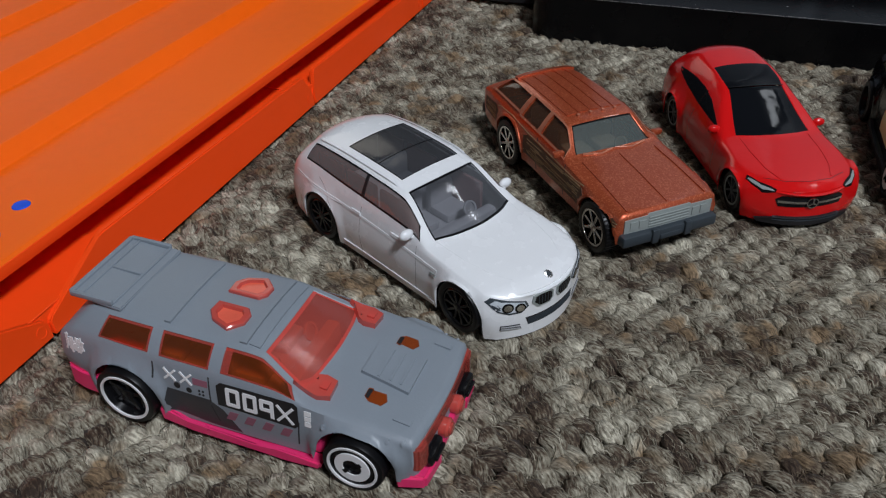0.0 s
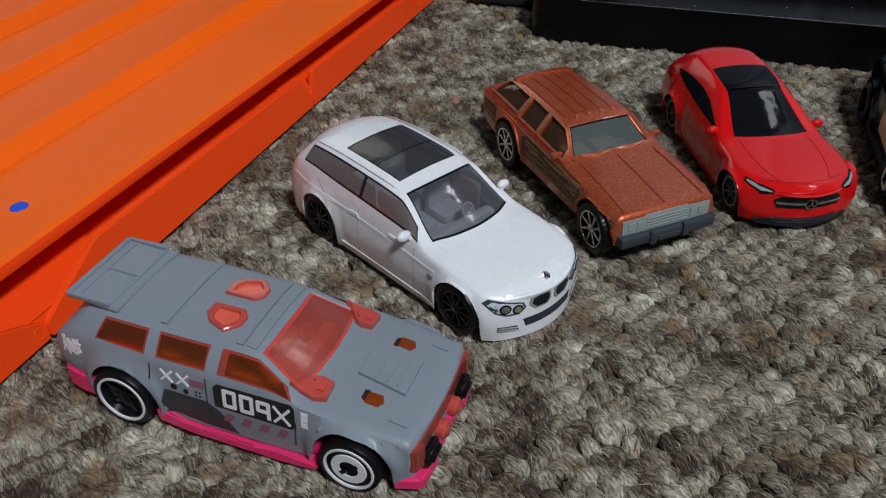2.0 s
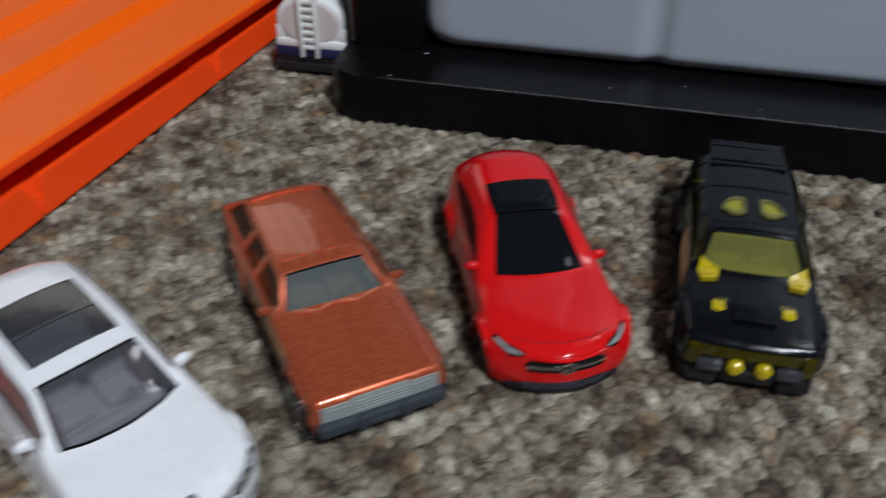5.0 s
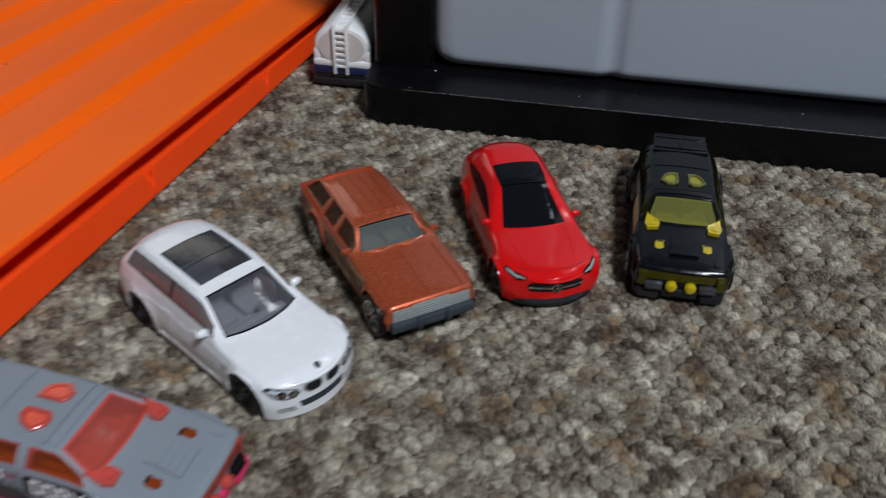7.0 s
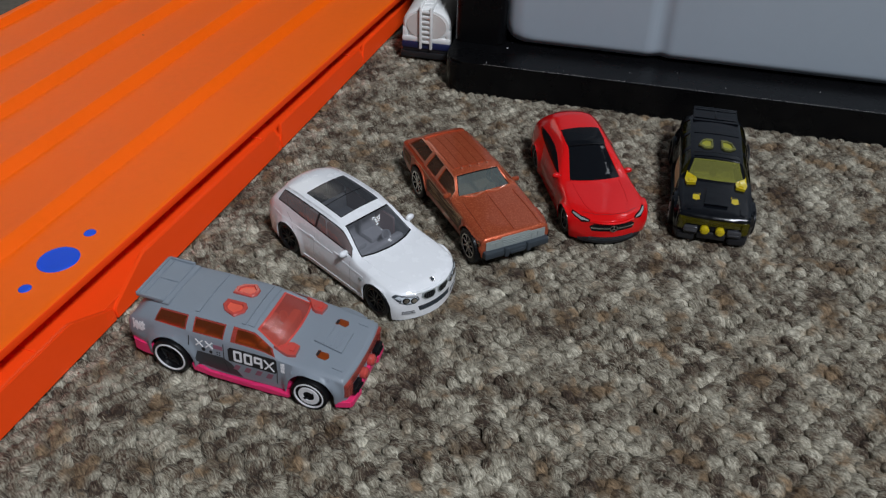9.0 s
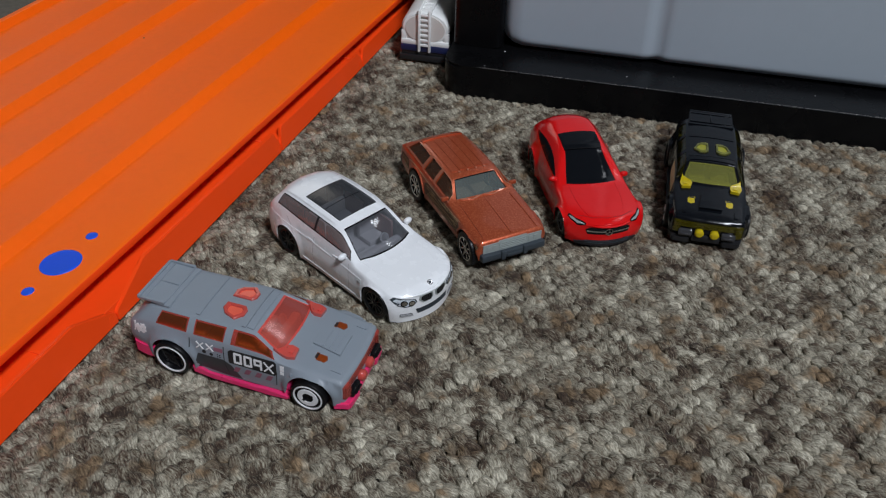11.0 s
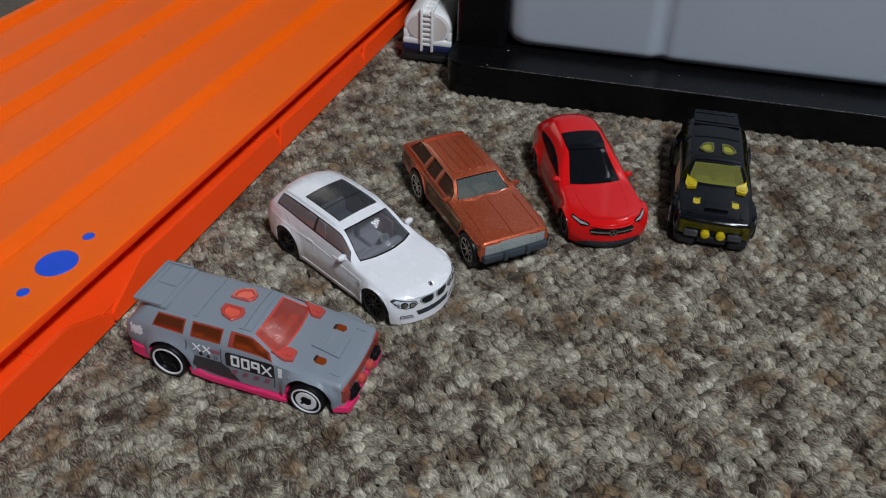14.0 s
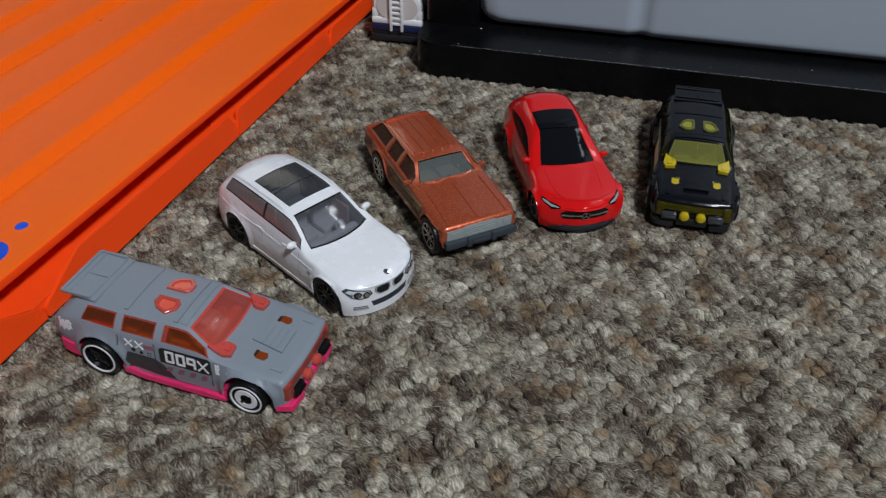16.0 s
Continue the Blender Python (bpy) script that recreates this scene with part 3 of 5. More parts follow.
# ---- room ----
def slab(name, x0, x1, y0, y1, z0, z1, material, label, category):
    bm = bmesh.new()
    box(bm, x0 * 1000, x1 * 1000, y0 * 1000, y1 * 1000, z0 * 1000, z1 * 1000)
    ob = part(name, bm, material, None, "", False)
    return tagged(ob, label, category, "", "structure")


slab("floor", -1.9, 2.3, -2.0, 2.2, -0.06, -0.0040, M_BACKING, "brown and grey woven loop-pile carpet backing over the floor", "floor")
# unseen walls and ceiling, added; their greys limit the bounced light
slab("wall_north", -1.9, 2.3, 2.2, 2.3, -0.06, 2.4, M_WALL, "assumed mid-grey wall, out of view", "wall")
slab("wall_south", -1.9, 2.3, -2.1, -2.0, -0.06, 2.4, M_WALL, "assumed mid-grey wall, out of view", "wall")
slab("wall_east", 2.3, 2.4, -2.1, 2.3, -0.06, 2.4, M_WALL, "assumed mid-grey wall, out of view", "wall")
slab("wall_west", -2.0, -1.9, -2.1, 2.3, -0.06, 2.4, M_WALL, "assumed mid-grey wall, out of view", "wall")
slab("ceiling", -2.0, 2.4, -2.1, 2.3, 2.4, 2.5, M_CEIL, "assumed grey ceiling, out of view", "ceiling")


def carpet(x0, x1, y0, y1, pitch=3.95):
    """The loop pile: staggered rows of plump leaning knuckles of yarn with a few loose fibres over each, all in one mesh (millimetres)."""
    rng = np.random.default_rng(5)
    # rows of knots run at 43 degrees, every second row set off by half a knot
    turn, gap = radians(43), pitch * 1.12
    along, over = np.array([math.cos(turn), math.sin(turn)]), np.array([math.sin(turn), -math.cos(turn)])
    r, c = np.meshgrid(np.arange(-100, 101), np.arange(-130, 131), indexing="ij")
    p = ((c + 0.5 * (r % 2))[..., None] * pitch * along + r[..., None] * gap * over).reshape(-1, 2) + [(x0 + x1) / 2, (y0 + y1) / 2]
    p = p + rng.normal(0, 0.30, p.shape) + 0.5 * np.stack([np.sin(p[:, 1] * 0.05 + p[:, 0] * 0.021), np.sin(p[:, 0] * 0.043)], -1)
    p = p[(p[:, 0] > x0) & (p[:, 0] < x1) & (p[:, 1] > y0) & (p[:, 1] < y1)]
    # none under the middle of the raceway or the case
    across = -(p - [-90.2, 83.0]) @ np.array([0.9536, -0.301])
    front = (p - [42.8, 306.8]) @ np.array([math.sin(radians(10.7)), math.cos(radians(10.7))])
    px = p[:, 0]
    kept = (across < 7.0) & ~((front > 5.0) & (p[:, 0] > 30))
    p = p[kept]
    n = len(p)
    edge = np.maximum(across, np.where(px > 30, front, -99))[kept]
    yaw = radians(-44) + rng.normal(0, 0.24, n) + 0.14 * np.sin(p[:, 0] * 0.10 + p[:, 1] * 0.06)

    def place(q, tilt):
        """Local points of every knuckle (n, m, 3) into the floor."""
        ct, st = np.cos(tilt)[:, None], np.sin(tilt)[:, None]
        x, z = q[..., 0] * ct + q[..., 2] * st, -q[..., 0] * st + q[..., 2] * ct
        cy, sy = np.cos(yaw)[:, None], np.sin(yaw)[:, None]
        return np.stack([x * cy - q[..., 1] * sy + p[:, :1], x * sy + q[..., 1] * cy + p[:, 1:], z + level[:, None]], -1)
    nu, nv = 12, 8
    ang = np.pi * np.arange(nv + 1) / nv
    b = 2 * np.pi * np.arange(nu + 1) / nu
    A, B = np.meshgrid(ang, b, indexing="ij")
    unit = np.stack([np.cos(A), np.sin(A) ** 0.8 * np.cos(B), np.sin(A) ** 0.8 * np.sin(B)], -1).reshape(-1, 3)
    m = len(unit)
    size = np.stack([rng.uniform(2.9, 4.0, n), rng.uniform(1.95, 2.7, n), rng.uniform(1.5, 2.0, n)], -1)
    tilt, level = rng.normal(0.36, 0.17, n), rng.normal(-1.85, 0.24, n) - 0.7 * np.clip((edge + 3.0) / 4.0, 0, 1)
    phase = rng.uniform(0, 6.28, (n, 1, 3))
    q = unit[None] * size[:, None]
    q[..., 2] -= 0.10 * q[..., 0] ** 2
    q[..., 1] += 0.22 * np.sin(q[..., 0] * 1.1 + phase[..., 0])
    ridge = 0.13 * np.sin(4 * B.ravel()[None] + 2.6 * unit[None, :, 0] + phase[..., 1]) + 0.07 * np.sin(3.1 * unit[None, :, 0] + phase[..., 2])
    q[..., 1:] *= (1 + ridge)[..., None]
    lump = rng.normal(0, 0.075, (n, nv + 1, nu + 1))
    lump[..., -1] = lump[..., 0]
    lump[:, 0], lump[:, -1] = 0, 0
    q *= 1 + lump.reshape(n, m, 1)
    bead = place(q, tilt)
    quad = np.array([(i * (nu + 1) + j, (i + 1) * (nu + 1) + j, (i + 1) * (nu + 1) + j + 1, i * (nu + 1) + j + 1) for i in range(nv) for j in range(nu)])
    quads = (quad[None] + (np.arange(n) * m)[:, None, None]).reshape(-1)
    uv = np.stack([A.ravel() / np.pi, B.ravel() / (2 * np.pi)], -1)[None] + rng.uniform(0, 60, (n, 1, 2)).round(2)
    # loose fibres
    loose, seg, sides = 20, 2, 3
    t = np.linspace(-1, 1, seg + 1)
    lift = rng.uniform(-0.05, 0.12, (n, loose, 1)) + 0.55 * rng.random((n, loose, 1)) * (rng.random((n, loose, 1)) > 0.5)
    fx = size[:, :1, None] * (0.95 * t * rng.uniform(0.3, 1.0, (n, loose, 1)) + rng.normal(0, 0.4, (n, loose, 1)))
    off = rng.uniform(-0.95, 0.95, (n, loose, 1))
    fy = size[:, 1:2, None] * off + rng.normal(0, 0.70, (n, loose, 1)) * t
    fz = size[:, 2:, None] * np.sqrt(np.clip(1 - 0.8 * off**2, 0, 1)) * np.sqrt(np.clip(1.05 - t**2, 0.05, 1)) - 0.10 * fx**2 + lift
    line = place(np.stack([fx, fy, fz], -1).reshape(n, -1, 3), tilt).reshape(n * loose, seg + 1, 3)
    tangent = np.gradient(line, axis=1)
    tangent /= np.linalg.norm(tangent, axis=-1, keepdims=True)
    side = np.cross(tangent, [0, 0, 1.0]); side /= np.linalg.norm(side, axis=-1, keepdims=True) + 1e-9
    up = np.cross(side, tangent)
    a = 2 * np.pi * np.arange(sides) / sides
    rad = (rng.uniform(0.03, 0.12, (n * loose, 1, 1, 1)) * (1 - 0.6 * np.abs(t) ** 2)[None, :, None, None])
    hair = line[:, :, None] + rad * (side[:, :, None] * np.cos(a)[:, None] + up[:, :, None] * np.sin(a)[:, None])
    hq = np.array([(i * sides + j, (i + 1) * sides + j, (i + 1) * sides + (j + 1) % sides, i * sides + (j + 1) % sides) for i in range(seg) for j in range(sides)])
    hm = (seg + 1) * sides
    hquads = (hq[None] + (np.arange(n * loose) * hm)[:, None, None]).reshape(-1) + n * m
    huv = np.broadcast_to(rng.uniform(0, 60, (n * loose, 1, 2)), (n * loose, hm, 2)).reshape(-1, 2)
    co = np.concatenate([bead.reshape(-1, 3), hair.reshape(-1, 3)]) * MM
    loops = np.concatenate([quads, hquads])
    me = bpy.data.meshes.new("carpet_pile")
    me.vertices.add(len(co)); me.vertices.foreach_set("co", co.ravel())
    me.loops.add(len(loops)); me.loops.foreach_set("vertex_index", loops)
    nq = len(loops) // 4
    me.polygons.add(nq)
    me.polygons.foreach_set("loop_start", np.arange(nq) * 4)
    me.polygons.foreach_set("use_smooth", np.ones(nq, bool))
    me.update(calc_edges=True)
    layer = me.uv_layers.new(name="yarn")
    layer.data.foreach_set("uv", np.concatenate([uv.reshape(-1, 2), huv])[loops].ravel())
    me.materials.append(M_CARPET)
    return tagged(new("carpet_pile", me), "mottled grey-brown loop-pile carpet", "carpet", "", "stuff")


carpet(-120, 290, 35, 372)

# ---- orange raceway ----
TRACK = pose(-0.0902, 0.083, 0, 0, 0, 72.48)
raceway = thing("toy_raceway", "orange plastic multi-lane toy car raceway lying on the carpet", "toy track", TRACK)


# skew on the rails and tilt down from the cars fit the camera's view
DECK = pose(0, 10.2, 1.3, 0, 0, -1.6) @ pose(0, 0, 0, -4.2, 0, 0)


def raceway_deck():
    """Lanes between low ridges, seen as a profile across the track (millimetres from the right edge) drawn out along it."""
    top, under = [], []
    prof = [(0.0, 12.5), (0.0, 14.9), (0.7, 15.7), (2.0, 16.0)]
    for k in range(4):
        y = 33.9 + 38.5 * k
        prof += [(y - 2.6, 16.0), (y - 1.8, 16.2), (y - 1.2, 16.8), (y + 0.5, 20.0), (y + 1.0, 20.5), (y + 1.6, 20.6), (y + 2.1, 20.2), (y + 2.5, 16.4), (y + 3.0, 16.0)]
    prof += [(186.5, 16.0), (187.3, 16.3), (189.0, 20.0), (190.0, 20.4)]
    prof += [(193.3, 20.0), (194, 19.2), (194, 13.0)]
    prof += [(192, 13.0), (192, 14.2), (1.6, 13.6), (1.6, 12.5)]
    bm = bmesh.new()
    xs = [-260, -100, 0, 60, 120, 200, 320, 480, 700, 960]
    rings = [[bm.verts.new((x, y, z)) for y, z in prof] for x in xs]
    n = len(prof)
    for a, b in zip(rings, rings[1:]):
        for k in range(n):
            bm.faces.new((a[k], a[(k + 1) % n], b[(k + 1) % n], b[k]))
    bm.faces.new(rings[0]); bm.faces.new(rings[-1][::-1])
    bmesh.ops.transform(bm, matrix=DECK, verts=bm.verts[:])
    lanes = part("deck", bm, M_ORANGE, raceway, "bright orange lanes with low ridges", True, 30)
    # strip added over the edge; its colour carries the redder bounced light
    bm = bmesh.new()
    box(bm, -259, 959, -0.25, 0.3, 12.3, 15.0, 0.12)
    bmesh.ops.transform(bm, matrix=DECK, verts=bm.verts[:])
    part("edge_strip", bm, M_ORANGE_RED, lanes, "added edge strip, redder for its bounced light")
    return lanes


deck = raceway_deck()


def raceway_skirt(s0, s1, start, end, name="side_rail"):
    """One length of the rail below the deck: a hollow side plate with a flange on top, cut down at its ends."""
    bm = bmesh.new()
    # far lengths are set lower than near ones to fit the camera's view
    t0, t1 = (min(13.2, max(8.8, 12.8 - 0.017 * (s - 55))) for s in (s0, s1))
    out = [(s0, 0.2), (s0, 3.6), (s0 + 1.0, 4.6), (s0 + start, t0 - 0.6), (s0 + start + 1.5, t0), (s1 - end - 1.5, t1), (s1 - end, t1 - 0.6), (s1 - 0.8, 5.0), (s1, 4.0), (s1, 0.2)]
    prism(bm, out, 0.0, 1.6, "y")
    bmesh.ops.bevel(bm, geom=bm.edges[:], offset=0.3, segments=2, affect="EDGES")
    for v in bm.verts:
        v.co.y += 0.6 + 0.16 * v.co.z
    rail = part(name, bm, M_ORANGE_RED, raceway, "deep orange side rail length")
    for piece, outline, z0, z1 in (
            ("inner_wall", [(s0 + 1, 38), (s0 + 1, 40), (s1 - 1, 40), (s1 - 1, 38)], -3.0, 13.5),
            ("rail_floor", [(s0 + 1, 3.2), (s0 + 1, 38.5), (s1 - 1, 38.5), (s1 - 1, 3.2)], 4.6, 5.6)):
        bm = bmesh.new()
        prism(bm, outline, z0, z1)
        bmesh.ops.bevel(bm, geom=bm.edges[:], offset=0.2, segments=1, affect="EDGES")
        part(piece, bm, M_ORANGE_RED, rail)
    return rail


JOINTS = [-257, -41, 55, 172.5, 261, 350, 445, 540, 730, 950]
for k, (a, b) in enumerate(zip(JOINTS, JOINTS[1:])):
    big = (20.0 if a == 55 else 2.6), (17.0 if b == 55 else 3.0)
    raceway_skirt(a + 0.3, b - 0.3, *big)
for a in JOINTS[1:-1]:
    bm = bmesh.new()
    box(bm, a - 6, a + 6, 1.0, 2.4, 1.0, 6.0, 0.5)
    lathe(bm, [(1.5, 0.8), (1.5, -0.12), (1.1, -0.12), (1.0, 0.8), (0.001, 0.8)], 18, (a - 2.6, 0, 3.0), "y")
    for v in bm.verts:
        v.co.y += 0.6 + 0.16 * v.co.z
    part("rail_tongue", bm, M_ORANGE_RED, raceway)
    bm = bmesh.new()
    half, z = (27, 5.7) if a == 55 else (5, 5.6)
    prism(bm, [(a - half, 2.4), (a + half, 2.4), (a + half, 38.0), (a - half, 38.0)], z, z + 0.6)
    bmesh.ops.bevel(bm, geom=bm.edges[:], offset=0.2, segments=1, affect="EDGES")
    part("joint_web", bm, M_ORANGE_RED, raceway)

for s, y, r, name in ((58.5, 13.6, 7.1, "blue_disc"), (74.6, 13.7, 2.15, "blue_rivet"), (42.4, 13.3, 2.15, "blue_rivet"),
                      (49.9, 54.6, 7.1, "blue_disc"), (66.2, 54.7, 2.15, "blue_rivet"), (33.8, 54.3, 2.15, "blue_rivet")):
    bm = bmesh.new()
    lathe(bm, [(r, 12.0), (r, 16.05), (r - 0.25, 16.3), (0.001, 16.35)], 36, (s, y, 0), "z")
    bmesh.ops.transform(bm, matrix=DECK, verts=bm.verts[:])
    part(name, bm, M_BLUE, raceway, "blue plastic disc let into the lane")
bm = bmesh.new()
lathe(bm, [(0.6, 15.9), (0.5, 16.05), (0.001, 16.1)], 10, (228, 106, 0), "z")
bmesh.ops.transform(bm, matrix=DECK, verts=bm.verts[:])
part("speck", bm, M_SATIN, raceway, "small dark speck on a lane")

# ---- storage case ----
CASE = pose(0.0434, 0.3084, 0, 0, 0, -10.7)
case = thing("storage_case", "black plastic case with rounded pale grey front panel", "storage case", CASE)


def rounded(x0, x1, y0, y1, r, n=6, corners=(1, 1, 1, 1)):
    """A rectangle with chosen rounded corners, from the lower left on."""
    out = []
    for (cx, cy, a0), on in zip(((x0 + r, y0 + r, 180), (x1 - r, y0 + r, 270), (x1 - r, y1 - r, 0), (x0 + r, y1 - r, 90)), corners):
        if on:
            out += [(cx + r * math.cos(radians(a0 + 90 * k / n)), cy + r * math.sin(radians(a0 + 90 * k / n))) for k in range(n + 1)]
        else:
            out.append((cx - r if a0 in (180, 90) else cx + r, cy - r if a0 in (180, 270) else cy + r))
    return out


bm = bmesh.new()
prism(bm, rounded(-14.6, 330, -1.5, 240, 9, 8), -3.6, 14.9)
bmesh.ops.bevel(bm, geom=[e for e in bm.edges if abs(e.verts[0].co.z - e.verts[1].co.z) < 0.1], offset=1.1, segments=4, affect="EDGES")
part("base", bm, M_BLACK_BOX, case, "glossy black plinth with a bevelled rim")
# thin strip on the bevel, with the rim's highlight put into its colour
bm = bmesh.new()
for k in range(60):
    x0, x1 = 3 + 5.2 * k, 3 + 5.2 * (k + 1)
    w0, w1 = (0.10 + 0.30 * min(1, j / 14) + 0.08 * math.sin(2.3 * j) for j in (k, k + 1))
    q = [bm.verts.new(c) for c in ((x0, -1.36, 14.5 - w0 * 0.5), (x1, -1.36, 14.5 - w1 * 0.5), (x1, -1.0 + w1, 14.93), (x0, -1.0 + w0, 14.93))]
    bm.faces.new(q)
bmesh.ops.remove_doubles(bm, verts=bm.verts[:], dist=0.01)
part("rim_highlight", bm, M_RIM_GLINT, case, "pale line for the highlight on the plinth's edge")
for x, y, z, r in ((13, 20.0, 14.9, 0.38), (6, 1.5, 14.9, 0.25), (74, 9.0, 14.9, 0.18), (161, 13.0, 14.9, 0.22), (118, 5.0, 14.9, 0.15), (43, 3.0, 14.9, 0.14), (96, 15.0, 14.9, 0.15), (210, 8.0, 14.9, 0.2)):
    bm = bmesh.new()
    bmesh.ops.create_icosphere(bm, subdivisions=1, radius=r, matrix=Matrix.Translation((x, y, z)) @ Matrix.Diagonal((1.3, 0.9, 0.6, 1)))
    part("dust_speck", bm, M_WHITE_INK, case)
bm = bmesh.new()
prism(bm, rounded(-14.2, 11, 21, 236, 4), 14.6, 190)
bmesh.ops.bevel(bm, geom=[e for e in bm.edges if abs(e.verts[0].co.z - e.verts[1].co.z) < 0.1], offset=1.0, segments=2, affect="EDGES")
part("side_post", bm, M_BLACK_BOX, case)
bm = bmesh.new()
box(bm, 9, 328, 36, 236, 14.8, 190, 1.0)
part("core", bm, M_BLACK_BOX, case)


def front_panel():
    """The grey panel: two rounded fields with a slanted groove between them, each bulging a little, on the ledge of the case."""
    bm = bmesh.new()
    z0, z1, y = 15.6, 186.0, 27.0
    out = rounded(10.0, 326, z0, z1, 11, 10)
    n = 60
    xs = sorted({10.0 + 316 * k / n for k in range(n + 1)} | {78, 80, 82, 84.5, 87, 89, 91, 93})
    zs = [z0 + (z1 - z0) * k / 30 for k in range(31)] + [z0 + d for d in (1, 2, 3.2, 4.5, 7, 9)]
    zs = sorted(zs)
    r = 11.0
    g = {}
    for i, x in enumerate(xs):
        for j, z in enumerate(zs):
            px, pz = x, z
            dx, dz = max(10 + r - x, x - 326 + r, 0), max(z0 + r - z, z - z1 + r, 0)
            d = math.hypot(dx, dz)
            if d > r and dx > 0 and dz > 0:
                k = r / d
                px += (1 - k) * dx * (1 if x < 100 else -1)
                pz += (1 - k) * dz * (1 if z < 100 else -1)
                d = r
            inner = min(r - (d if dx > 0 or dz > 0 else 0), x - 10 if x < 60 else 99, z - z0 if z < 60 else 99, 326 - x if x > 300 else 99, z1 - z if z > 170 else 99)
            lift = 4.5 * (1 - max(0.0, 1 - max(inner, 0) / 5.0) ** 2.2)
            groove = max(0.0, 1 - abs(x - (85.5 - 0.02 * (z - z0))) / 6.0)
            lift -= 1.9 * groove * groove * (3 - 2 * groove)
            if x > 86:
                lift -= 0.6
            g[i, j] = bm.verts.new((px, y + 1.0 - lift, pz))
    for i in range(len(xs) - 1):
        for j in range(len(zs) - 1):
            bm.faces.new((g[i, j], g[i + 1, j], g[i + 1, j + 1], g[i, j + 1]))
    edge = [e for e in bm.edges if e.is_boundary]
    ring = bmesh.ops.extrude_edge_only(bm, edges=edge)
    for v in ring["geom"]:
        if isinstance(v, bmesh.types.BMVert):
            v.co.y += 8
    return part("front_panel", bm, M_GREY_BOX, case, "smooth pale grey rounded panel with an upright groove", True, 60)


front_panel()

# ---- toy tanker ----
TRUCK = pose(0.0188, 0.3391, 0, 0, 0, 80)
tanker = thing("toy_tanker_truck", "white toy tanker truck with black and navy base", "toy truck", TRUCK)
bm = bmesh.new()
box(bm, 0, 62, -13.2, 13.2, 1.0, 4.2, 0.5)
box(bm, 0.8, 60, -12.6, 12.6, 4.2, 6.2, 0.4)
part("base", bm, M_SATIN, tanker, "ribbed black base")
bm = bmesh.new()
box(bm, 0.2, 61, -12.8, 12.8, 6.2, 9.6, 0.5)
part("lower_band", bm, M_NAVY, tanker, "navy blue band")
bm = bmesh.new()
prof = [(0.001, 1.2), (8.6, 1.0), (11.6, 1.3), (12.6, 2.4), (12.8, 4), (12.8, 58), (11, 60), (0.001, 60.5)]
rings = lathe(bm, prof, 40, (0, 0, 0), "x")
for v in bm.verts:
    v.co.z = v.co.z * 0.72 + 18.6
tank = part("tank", bm, M_WHITE_TOY, tanker, "white oval tank")
bm = bmesh.new()
lathe(bm, [(10.4, 1.1), (10.2, 0.75), (0.001, 0.6)], 40, (0, 0, 0), "x")
for v in bm.verts:
    v.co.z = v.co.z * 0.72 + 18.6
part("end_disc", bm, M_CREAM_TOY, tank, "warm white end plate")
bm = bmesh.new()
box(bm, 0.6, 5, -12.8, 12.8, 9.4, 12.5, 0.8)
for s in (1, -1):
    box(bm, 1.2, 5, s * 11.2 - 1.5, s * 11.2 + 1.5, 11.5, 17, 0.7)
part("rear_cradle", bm, M_WHITE_TOY, tanker)
bm = bmesh.new()
for s in (1, -1):
    box(bm, -1.2, 0.4, s * 2.7 - 0.65, s * 2.7 + 0.65, 6.6, 29.0, 0.3)
    box(bm, -0.8, 58, s * 2.9 - 0.6, s * 2.9 + 0.6, 26.8, 29.2, 0.3)
for k in range(7):
    box(bm, -0.8, 0.9, -2.6, 2.6, 9.6 + 2.7 * k, 10.8 + 2.7 * k, 0.25)
for k in range(12):
    box(bm, 3.0 + 4.6 * k, 4.4 + 4.6 * k, -2.6, 2.6, 27.2, 28.4, 0.25)
part("ladder", bm, M_WHITE_TOY, tanker, "white moulded ladder")
for s in (1, -1):
    for x in (12, 26, 50):
        bm = bmesh.new()
        lathe(bm, [(4.6, s * 9.5), (5.0, s * 9.8), (5.0, s * 12.4), (4.6, s * 12.8), (0.001, s * 12.8)], 20, (x, 0, 4.6), "y")
        part("wheel", bm, M_TYRE, tanker)


# ---- toy cars ----
def car_pose(x, y, heading, dx=0.0, dy=0.0):
    return pose(x, y, 0, 0, 0, heading) @ Matrix.Translation((dx * MM, dy * MM, 0))


